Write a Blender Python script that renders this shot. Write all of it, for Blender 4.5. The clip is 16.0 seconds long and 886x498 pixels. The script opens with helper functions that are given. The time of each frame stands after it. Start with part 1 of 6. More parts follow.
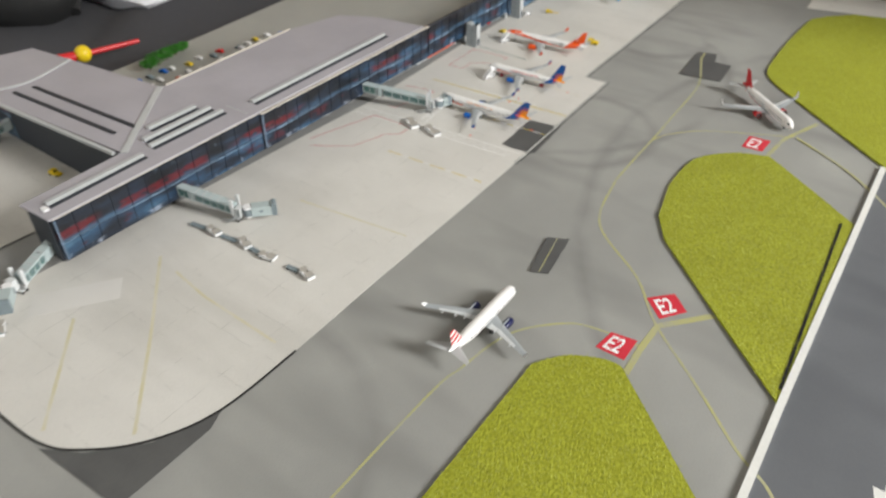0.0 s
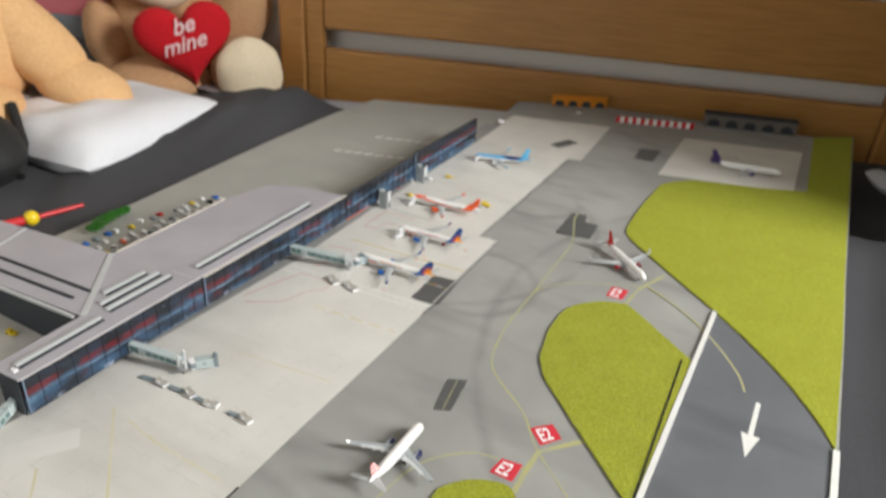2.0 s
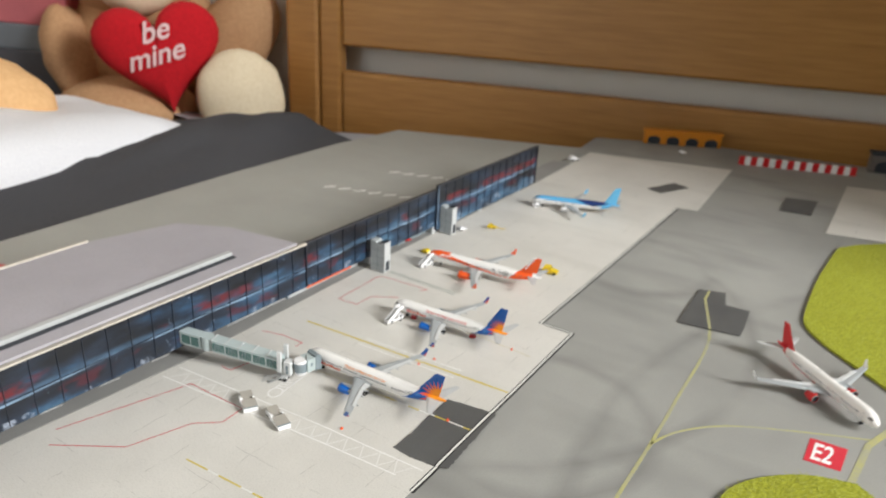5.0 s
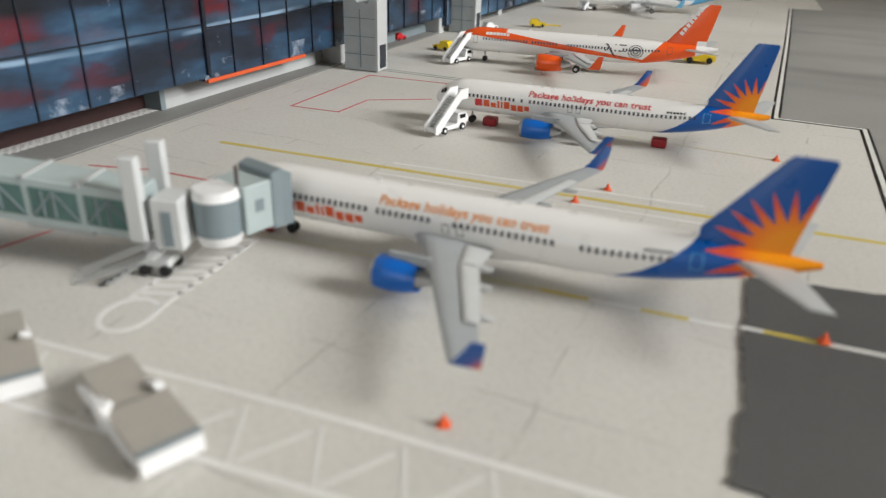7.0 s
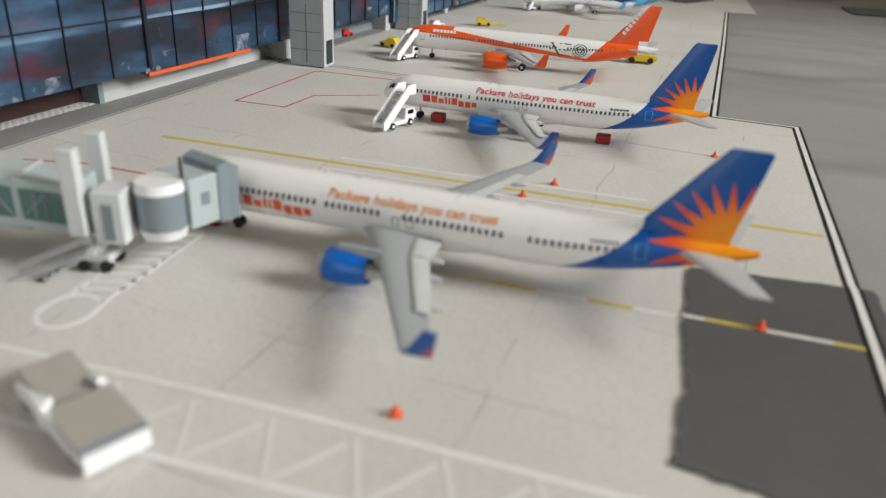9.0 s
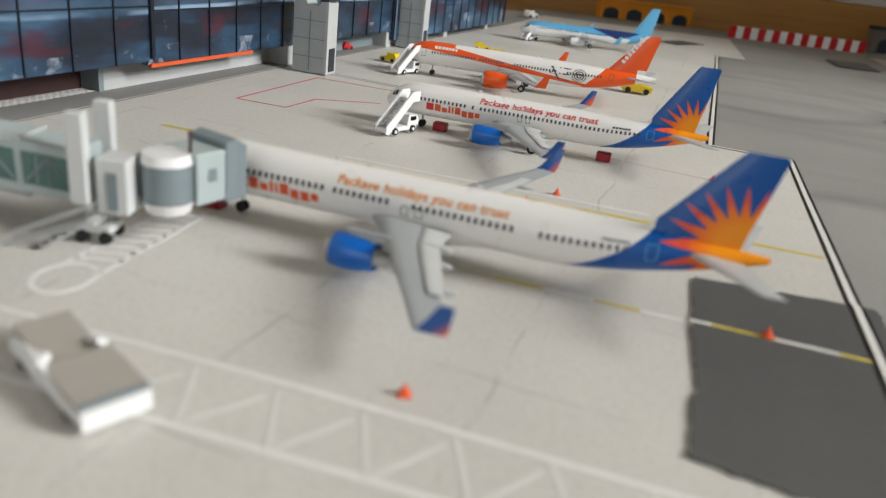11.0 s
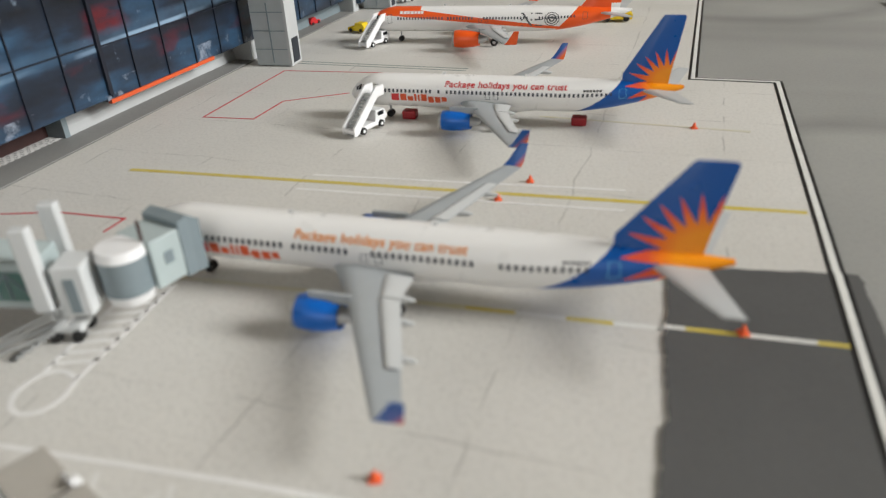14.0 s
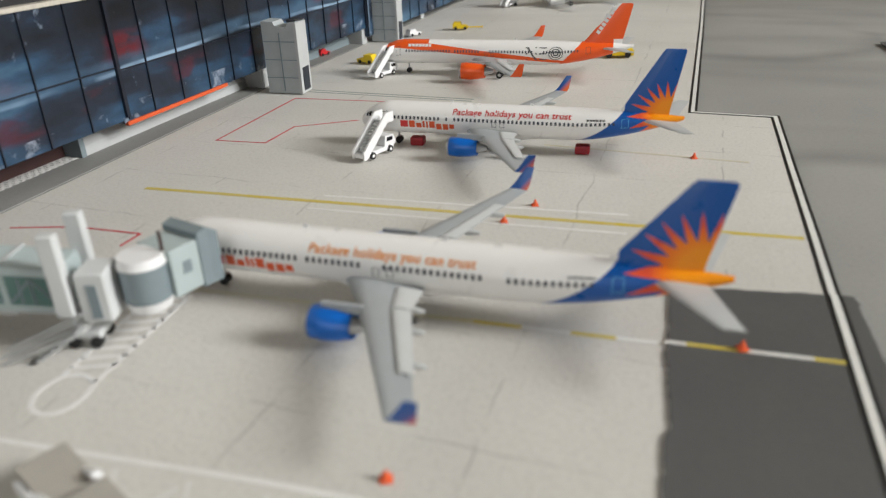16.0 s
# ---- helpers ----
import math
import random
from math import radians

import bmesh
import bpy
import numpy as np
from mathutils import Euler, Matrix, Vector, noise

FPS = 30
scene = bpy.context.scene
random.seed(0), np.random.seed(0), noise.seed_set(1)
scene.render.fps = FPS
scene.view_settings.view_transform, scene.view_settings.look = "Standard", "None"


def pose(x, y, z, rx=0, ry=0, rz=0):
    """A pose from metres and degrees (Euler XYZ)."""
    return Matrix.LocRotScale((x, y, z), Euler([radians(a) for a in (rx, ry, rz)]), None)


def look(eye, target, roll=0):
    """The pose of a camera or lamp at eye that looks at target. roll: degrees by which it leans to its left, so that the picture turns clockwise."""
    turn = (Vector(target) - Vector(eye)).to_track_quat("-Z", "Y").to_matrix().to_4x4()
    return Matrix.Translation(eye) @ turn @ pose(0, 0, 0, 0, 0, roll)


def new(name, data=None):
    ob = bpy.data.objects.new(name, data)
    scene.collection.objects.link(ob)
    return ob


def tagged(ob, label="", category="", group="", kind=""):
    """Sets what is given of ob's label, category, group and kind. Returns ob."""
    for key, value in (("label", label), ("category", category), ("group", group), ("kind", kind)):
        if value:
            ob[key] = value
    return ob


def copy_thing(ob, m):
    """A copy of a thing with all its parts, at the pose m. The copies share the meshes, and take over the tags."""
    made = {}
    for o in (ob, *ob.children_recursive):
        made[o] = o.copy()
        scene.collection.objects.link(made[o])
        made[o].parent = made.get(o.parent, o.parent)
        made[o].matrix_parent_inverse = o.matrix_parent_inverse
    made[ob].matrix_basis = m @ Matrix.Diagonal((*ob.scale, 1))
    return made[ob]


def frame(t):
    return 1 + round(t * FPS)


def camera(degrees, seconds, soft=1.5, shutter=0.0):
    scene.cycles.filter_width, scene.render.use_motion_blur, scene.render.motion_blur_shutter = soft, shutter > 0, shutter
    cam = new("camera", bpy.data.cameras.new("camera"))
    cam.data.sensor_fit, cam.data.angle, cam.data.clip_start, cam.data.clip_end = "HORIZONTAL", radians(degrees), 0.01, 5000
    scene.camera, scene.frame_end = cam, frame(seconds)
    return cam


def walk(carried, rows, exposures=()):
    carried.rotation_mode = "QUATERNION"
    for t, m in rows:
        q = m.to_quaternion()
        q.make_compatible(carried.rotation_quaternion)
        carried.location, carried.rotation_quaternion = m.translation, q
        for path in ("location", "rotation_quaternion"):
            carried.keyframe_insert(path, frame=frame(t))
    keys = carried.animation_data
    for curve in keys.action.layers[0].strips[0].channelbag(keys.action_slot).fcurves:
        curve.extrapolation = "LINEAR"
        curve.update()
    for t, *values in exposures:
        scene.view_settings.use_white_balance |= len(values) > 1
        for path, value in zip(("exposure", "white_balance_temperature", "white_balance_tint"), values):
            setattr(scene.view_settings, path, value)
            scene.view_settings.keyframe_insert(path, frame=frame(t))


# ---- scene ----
cam = camera(63.5, 16.0, soft=1.25, shutter=0.3)
PATH = [
    (0, (0.294, -0.744, 0.376), (-0.606, 0.524, -0.882), 0.5),
    (0.5, (0.319, -0.811, 0.407), (-0.56, 0.456, -0.867), 0.2),
    (1, (0.317, -0.781, 0.432), (-0.458, 0.534, -0.86), 0.0),
    (1.5, (0.328, -0.792, 0.466), (-0.408, 0.619, -0.745), 2.4),
    (2, (0.341, -0.821, 0.473), (-0.465, 0.731, -0.496), 3.8),
    (2.5, (0.341, -0.827, 0.497), (-0.504, 0.804, -0.295), -1.6),
    (3, (0.312, -0.7, 0.459), (-0.554, 0.881, -0.408), 0.8),
    (3.2, (0.291, -0.625, 0.429), (-0.635, 0.917, -0.445), 2.3),
    (5.3, (0.144, -0.43, 0.206), (-0.866, 1.119, -0.556), 3.1),
    (5.5, (0.114, -0.395, 0.154), (-0.887, 1.166, -0.597), 2.5),
    (6, (0.032, -0.318, 0.106), (-0.914, 1.271, -0.656), 1.2),
    (6.5, (-0.02, -0.303, 0.068), (-0.892, 1.296, -0.758), 0.6),
    (7, (-0.03, -0.267, 0.063), (-0.773, 1.378, -0.798), 1.7),
    (7.5, (-0.028, -0.266, 0.067), (-0.696, 1.406, -0.804), 1.4),
    (8, (-0.028, -0.263, 0.067), (-0.663, 1.42, -0.807), 1.3),
    (8.5, (-0.029, -0.265, 0.064), (-0.647, 1.426, -0.807), 2.0),
    (9, (-0.03, -0.268, 0.062), (-0.638, 1.434, -0.794), 3.3),
    (9.2, (-0.031, -0.269, 0.061), (-0.635, 1.439, -0.786), 4.0),
    (11.5, (-0.034, -0.271, 0.054), (-0.601, 1.488, -0.71), 7.4),
    (12, (-0.033, -0.267, 0.057), (-0.591, 1.491, -0.718), 7.0),
    (12.5, (-0.034, -0.267, 0.055), (-0.59, 1.484, -0.736), 5.8),
    (13, (-0.032, -0.263, 0.062), (-0.596, 1.475, -0.752), 3.2),
    (13.5, (-0.026, -0.263, 0.073), (-0.619, 1.444, -0.784), -1.0),
    (14, (-0.027, -0.258, 0.073), (-0.631, 1.384, -0.896), -3.0),
    (14.5, (-0.027, -0.259, 0.073), (-0.622, 1.402, -0.869), -2.9),
    (15, (-0.028, -0.261, 0.072), (-0.624, 1.413, -0.844), -2.4),
    (15.5, (-0.027, -0.262, 0.073), (-0.634, 1.418, -0.828), -2.2),
    (16, (-0.027, -0.264, 0.072), (-0.64, 1.423, -0.811), -1.9),
]
walk(cam, [(t, look(eye, target, roll)) for t, eye, target, roll in PATH],
     exposures=[(0, -0.1), (1.5, -0.05), (2.5, 0.14), (3.2, 0.16), (5.3, 0.12), (6.5, -0.22), (7.5, -0.26), (16, -0.26)])

cam.data.dof.use_dof = True
cam.data.dof.focus_distance = 0.27
cam.data.dof.aperture_fstop = 18.0

# ---- world and light ----
world = bpy.data.worlds.new("daylight")
scene.world = world
world.use_nodes = True
sky = world.node_tree.nodes.new("ShaderNodeTexSky")
sky.sky_type, sky.sun_disc = "NISHITA", False
sky.sun_elevation, sky.sun_rotation = radians(35), radians(75)
world.node_tree.links.new(sky.outputs[0], world.node_tree.nodes["Background"].inputs[0])
world.node_tree.nodes["Background"].inputs[1].default_value = 0.12

ROOM = pose(0, 0.77, 0, 0, 0, 18.26)      # the headboard's line; local x along it, y into the wall
lamp = bpy.data.lights.new("window_daylight", "AREA")
lamp.shape, lamp.size, lamp.size_y, lamp.energy, lamp.color = "RECTANGLE", 0.70, 0.92, 113.0, (0.97, 0.97, 0.955)
lamp_ob = new("window_daylight", lamp)
lamp_ob.matrix_world = ROOM @ look((2.10, -1.30, 1.30), (-0.4, -0.90, 0.05))
# Added fill with no known source; brightens the bears and north wall.
fill = bpy.data.lights.new("south_fill_light", "AREA")
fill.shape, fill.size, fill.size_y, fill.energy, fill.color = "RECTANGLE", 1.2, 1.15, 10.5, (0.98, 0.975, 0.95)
fill_ob = new("south_fill_light", fill)
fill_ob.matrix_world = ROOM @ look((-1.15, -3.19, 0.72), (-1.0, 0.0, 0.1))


# ---- materials ----
def srgb(r, g, b):
    return tuple(c / 12.92 if c <= 0.04045 else ((c + 0.055) / 1.055) ** 2.4 for c in (r, g, b)) + (1.0,)


class Nodes:
    """A short hand for building node materials."""

    def __init__(self, name, rough=0.6, metal=0.0):
        self.mat = bpy.data.materials.new(name)
        self.mat.use_nodes = True
        self.t = self.mat.node_tree
        self.bsdf = self.t.nodes["Principled BSDF"]
        self.bsdf.inputs["Roughness"].default_value = rough
        self.bsdf.inputs["Metallic"].default_value = metal
        co = self.t.nodes.new("ShaderNodeTexCoord")
        self.co = co.outputs["Object"]
        xyz = self.t.nodes.new("ShaderNodeSeparateXYZ")
        self.t.links.new(self.co, xyz.inputs[0])
        self.x, self.y, self.z = xyz.outputs

    def put(self, socket, value):
        if isinstance(value, bpy.types.NodeSocket):
            self.t.links.new(value, socket)
        else:
            socket.default_value = value

    def m(self, op, a, b=0.0, c=0.0):
        n = self.t.nodes.new("ShaderNodeMath")
        n.operation = op
        for s, v in zip(n.inputs, (a, b, c)):
            self.put(s, v)
        return n.outputs[0]

    def step(self, v, edge, width=0.0):
        """0 below edge, 1 above."""
        if not width:
            return self.m("GREATER_THAN", v, edge)
        n = self.t.nodes.new("ShaderNodeMapRange")
        self.put(n.inputs[0], v)
        n.inputs[1].default_value, n.inputs[2].default_value = edge - width, edge + width
        return n.outputs[0]

    def mix(self, f, a, b):
        n = self.t.nodes.new("ShaderNodeMix")
        n.data_type = "RGBA"
        self.put(n.inputs[0], f)
        self.put(n.inputs[6], a)
        self.put(n.inputs[7], b)
        return n.outputs[2]

    def noise(self, scale, detail=4.0, rough=0.55, stretch=None, shift=0.0):
        n = self.t.nodes.new("ShaderNodeTexNoise")
        n.inputs["Scale"].default_value, n.inputs["Detail"].default_value, n.inputs["Roughness"].default_value = scale, detail, rough
        mp = self.t.nodes.new("ShaderNodeMapping")
        mp.inputs["Location"].default_value = (shift, shift * 0.7, 0)
        mp.inputs["Scale"].default_value = stretch or (1, 1, 1)
        self.t.links.new(self.co, mp.inputs[0])
        self.t.links.new(mp.outputs[0], n.inputs["Vector"])
        return n.outputs[0]

    def ramp(self, v, stops):
        n = self.t.nodes.new("ShaderNodeValToRGB")
        el = n.color_ramp.elements
        while len(el) < len(stops):
            el.new(0.5)
        for e, (p, c) in zip(el, stops):
            e.position, e.color = p, c
        self.put(n.inputs[0], v)
        return n.outputs[0]

    def bump(self, h, strength, distance):
        n = self.t.nodes.new("ShaderNodeBump")
        n.inputs["Strength"].default_value, n.inputs["Distance"].default_value = strength, distance
        self.put(n.inputs["Height"], h)
        self.t.links.new(n.outputs[0], self.bsdf.inputs["Normal"])

    def rand(self):
        return self.t.nodes.new("ShaderNodeObjectInfo").outputs["Random"]

    def done(self, colour):
        self.put(self.bsdf.inputs["Base Color"], colour)
        return self.mat


def plain(name, colour, rough=0.5, metal=0.0, vary=0.12, scale=300.0, relief=0.0):
    """A painted or moulded surface with faint mottling at two sizes."""
    n = Nodes(name, rough, metal)
    dark = tuple(c * (1 - vary) for c in colour[:3]) + (1.0,)
    f = n.m("ADD", n.m("MULTIPLY", n.noise(scale), 0.6), n.m("MULTIPLY", n.noise(scale / 9, shift=3.1), 0.4))
    if relief:
        n.bump(n.noise(scale * 2.5, 3), 0.5, relief)
    return n.done(n.mix(n.step(f, 0.5, 0.22), dark, colour))


def sheet_material(name, a, b, big, stain=0.25, smear=None, arcs=()):
    """Printed card: fine grain, soft blotches, and faint worn smears."""
    n = Nodes(name, 0.62)
    f = n.step(n.noise(big, 5), 0.5, 0.2)
    col = n.mix(f, a, b)
    g = n.noise(900, 3)
    col = n.mix(n.m("MULTIPLY", n.step(g, 0.6, 0.15), 0.18), col, tuple(c * 0.55 for c in a[:3]) + (1,))
    if smear:
        s = n.step(n.noise(7, 3, stretch=(1.0, 0.45, 1), shift=2.3), 0.60, 0.17)
        s2 = n.step(n.noise(13, 2, stretch=(0.35, 1.3, 1), shift=7.7), 0.62, 0.15)
        col = n.mix(n.m("MULTIPLY", n.m("MAXIMUM", s, s2), stain), col, smear)
    rubbed = n.step(n.noise(11, 3, shift=5.5), 0.47, 0.14)
    for cx, cy, r, w in arcs:
        # a turning wheel's dark track
        dx, dy = n.m("SUBTRACT", n.x, cx), n.m("SUBTRACT", n.y, cy)
        off = n.m("ABSOLUTE", n.m("SUBTRACT", n.m("SQRT", n.m("ADD", n.m("MULTIPLY", dx, dx), n.m("MULTIPLY", dy, dy))), n.m("ADD", r, n.m("MULTIPLY", n.noise(16, 2, shift=cx), 0.012))))
        track = n.m("SUBTRACT", 1.0, n.step(off, w, w))
        col = n.mix(n.m("MULTIPLY", n.m("MULTIPLY", track, rubbed), 0.55), col, smear)
    n.bump(g, 0.25, 0.0002)
    return n.done(col)


M_TAXI = sheet_material("taxiway_card", srgb(0.58, 0.58, 0.565), srgb(0.64, 0.64, 0.62), 6, 0.6, srgb(0.43, 0.43, 0.42),
                        arcs=((0.001, -0.62, 0.117, 0.006), (-0.112, 0.02, 0.232, 0.004), (0.025, -0.112, 0.068, 0.005), (0.551, -0.066, 0.484, 0.005), (-0.006, 0.169, 0.06, 0.006)))
M_RUNWAY = sheet_material("runway_card", srgb(0.385, 0.395, 0.41), srgb(0.42, 0.43, 0.445), 9, 0.45, srgb(0.27, 0.28, 0.295))
M_PATCH = sheet_material("dark_patch_card", srgb(0.315, 0.315, 0.315), srgb(0.36, 0.36, 0.355), 30)
M_ROAD = sheet_material("road_card", srgb(0.55, 0.55, 0.54), srgb(0.60, 0.60, 0.59), 14, 0.3, srgb(0.42, 0.42, 0.42))
M_SLAB = sheet_material("grey_board", srgb(0.60, 0.60, 0.575), srgb(0.64, 0.64, 0.615), 8, 0.2, srgb(0.50, 0.50, 0.48))
M_ROOF = sheet_material("roof_card", srgb(0.635, 0.62, 0.645), srgb(0.69, 0.675, 0.70), 12, 0.25, srgb(0.58, 0.57, 0.57))


def apron_material():
    """Pale concrete print with slab joints, thin cracks and dirt."""
    n = Nodes("apron_card", 0.6)
    base = n.mix(n.step(n.noise(11, 5), 0.5, 0.2), srgb(0.80, 0.79, 0.765), srgb(0.855, 0.845, 0.82))
    grain = n.noise(1100, 3)
    base = n.mix(n.m("MULTIPLY", n.step(grain, 0.58, 0.12), 0.17), base, srgb(0.5, 0.49, 0.46))
    speck = n.step(n.noise(330, 5, 0.75, shift=8), 0.70, 0.03)
    base = n.mix(n.m("MULTIPLY", n.m("MULTIPLY", speck, n.step(n.noise(22, 2, shift=3), 0.45, 0.1)), 0.34), base, srgb(0.36, 0.34, 0.31))
    wob = n.m("MULTIPLY", n.m("SUBTRACT", n.noise(60, 4), 0.5), 0.004)

    def joints(axis, pitch, width):
        d = n.m("ABSOLUTE", n.m("SUBTRACT", n.m("FRACT", n.m("DIVIDE", n.m("ADD", axis, wob), pitch)), 0.5))
        return n.m("LESS_THAN", d, width / pitch)
    worn = n.step(n.noise(70, 3, shift=5), 0.53, 0.06)
    line = n.m("MULTIPLY", n.m("MAXIMUM", joints(n.x, 0.034, 0.00022), joints(n.y, 0.029, 0.0002)), worn)
    base = n.mix(n.m("MULTIPLY", line, 0.36), base, srgb(0.45, 0.44, 0.42))
    dirt = n.step(n.noise(9, 3, stretch=(0.3, 1.6, 1), shift=1.4), 0.61, 0.1)
    base = n.mix(n.m("MULTIPLY", dirt, 0.22), base, srgb(0.55, 0.54, 0.50))
    n.bump(grain, 0.3, 0.0003)
    return n.done(base)


M_APRON = apron_material()


def grass_material():
    n = Nodes("flock_grass", 0.95)
    f = n.noise(520, 4)
    col = n.ramp(f, [(0.25, srgb(0.43, 0.46, 0.08)), (0.5, srgb(0.60, 0.62, 0.14)), (0.75, srgb(0.74, 0.75, 0.26))])
    col = n.mix(n.m("MULTIPLY", n.step(n.noise(25, 3, shift=4), 0.52, 0.15), 0.3), col, srgb(0.55, 0.56, 0.10))
    n.bump(n.noise(800, 3), 0.9, 0.0012)
    return n.done(col)


M_GRASS = grass_material()
M_BLADE = plain("grass_fibre", srgb(0.76, 0.78, 0.36), 0.9, vary=0.5, scale=60)
M_WHITE_LINE = plain("white_marking", srgb(0.90, 0.90, 0.88), 0.6, vary=0.15, scale=400)
M_FAINT = plain("worn_white_marking", srgb(0.935, 0.93, 0.92), 0.6, vary=0.12, scale=250)
M_PALE_LINE = plain("faint_white_marking", srgb(0.872, 0.866, 0.85), 0.6, vary=0.06, scale=250)


def worn_line_material(name, paint, under, amount):
    """Thin paint rubbed through to the card in specks and longer bald stretches."""
    n = Nodes(name, 0.65)
    fine = n.step(n.noise(420, 4, 0.7), 0.52, 0.16)
    long = n.step(n.noise(38, 3, shift=6), 0.50, 0.16)
    f = n.m("MULTIPLY", n.m("ADD", n.m("MULTIPLY", fine, 0.5), n.m("MULTIPLY", long, 0.6)), amount)
    return n.done(n.mix(n.m("MINIMUM", f, 0.92), paint, under))


M_YELLOW = worn_line_material("yellow_marking", srgb(0.80, 0.71, 0.15), srgb(0.80, 0.76, 0.58), 0.6)
M_DULL_YELLOW = worn_line_material("worn_yellow_marking", srgb(0.70, 0.685, 0.42), srgb(0.60, 0.60, 0.57), 0.85)
M_PALE_YELLOW = worn_line_material("pale_worn_yellow_marking", srgb(0.78, 0.75, 0.58), srgb(0.82, 0.81, 0.78), 0.8)
M_RED_LINE = plain("red_marking", srgb(0.80, 0.20, 0.25), 0.6, vary=0.2, scale=250)
M_SIGN = plain("red_sign_paint", srgb(0.83, 0.20, 0.26), 0.6, vary=0.15)
M_BLACK = plain("black_ink", srgb(0.10, 0.10, 0.10), 0.5, vary=0.2)
M_GREEN_LINE = plain("grey_green_marking", srgb(0.50, 0.56, 0.53), 0.6)
M_WHITE = plain("white_plastic", srgb(0.93, 0.93, 0.93), 0.4, vary=0.05)
M_FUS = plain("white_aircraft_paint", srgb(0.94, 0.935, 0.925), 0.28, vary=0.03, scale=120)
M_WING = plain("grey_wing_paint", srgb(0.66, 0.68, 0.69), 0.35, vary=0.1, scale=180)
M_FLAP = plain("off_white_flap_paint", srgb(0.82, 0.83, 0.83), 0.4, vary=0.08, scale=200)
M_METAL = plain("bare_metal", srgb(0.70, 0.70, 0.70), 0.3, 0.8)
M_TYRE = plain("black_rubber", srgb(0.12, 0.12, 0.12), 0.75)
M_GLASSY = plain("dark_cockpit_glass", srgb(0.10, 0.11, 0.13), 0.15)
M_WINDOW = plain("dark_window_print", srgb(0.20, 0.21, 0.25), 0.4)
M_BLUE = plain("royal_blue_paint", srgb(0.02, 0.40, 0.77), 0.3, vary=0.08)
M_NAVY = plain("navy_paint", srgb(0.10, 0.12, 0.30), 0.3)
M_ORANGE = plain("orange_paint", srgb(0.95, 0.36, 0.10), 0.3, vary=0.06)
M_DEEP_RED = plain("deep_red_plastic", srgb(0.62, 0.07, 0.12), 0.4)
M_RED = plain("red_paint", srgb(0.80, 0.15, 0.17), 0.35, vary=0.08)
M_SKYBLUE = plain("sky_blue_paint", srgb(0.40, 0.70, 0.86), 0.35, vary=0.06)
M_LOGO_RED = plain("red_letter_ink", srgb(0.83, 0.19, 0.20), 0.4)
M_LOGO_OR = plain("orange_letter_ink", srgb(0.90, 0.36, 0.18), 0.4)
M_LOGO_AMBER = plain("amber_letter_ink", srgb(0.93, 0.58, 0.22), 0.4)
M_LOGO_GREY = plain("grey_letter_ink", srgb(0.33, 0.33, 0.34), 0.4)
M_CONE = plain("orange_cone_plastic", srgb(0.93, 0.38, 0.18), 0.5)
M_YELLOW_PL = plain("yellow_plastic", srgb(0.93, 0.80, 0.12), 0.4)
M_BUS = plain("amber_plastic", srgb(0.83, 0.52, 0.10), 0.5)
M_BRIDGE = plain("jetbridge_grey", srgb(0.69, 0.74, 0.74), 0.45, vary=0.1, scale=260)
M_BRIDGE_D = plain("jetbridge_slate", srgb(0.50, 0.55, 0.57), 0.5, vary=0.12, scale=260)
M_BRIDGE_G = plain("jetbridge_teal_glazing", srgb(0.36, 0.49, 0.47), 0.15, vary=0.35, scale=220)
M_PYLON = plain("grey_pylon_card", srgb(0.71, 0.735, 0.74), 0.5, vary=0.16, scale=200)
M_GSE_TOP = plain("beige_grey_deck", srgb(0.68, 0.66, 0.625), 0.6, vary=0.12, scale=300)
# Charcoal card; its colour also paints the shade inside arches and openings.
M_SHADOWBOX = plain("charcoal_card_and_hollow_shade", srgb(0.16, 0.18, 0.21), 0.6)
M_FARGREY = plain("grey_shed_plastic", srgb(0.42, 0.39, 0.37), 0.5)
M_LEAF = plain("model_tree_green", srgb(0.22, 0.52, 0.13), 0.85, vary=0.45, scale=180)
M_KERB = plain("grey_tube_card", srgb(0.74, 0.75, 0.75), 0.5, vary=0.12, scale=120)


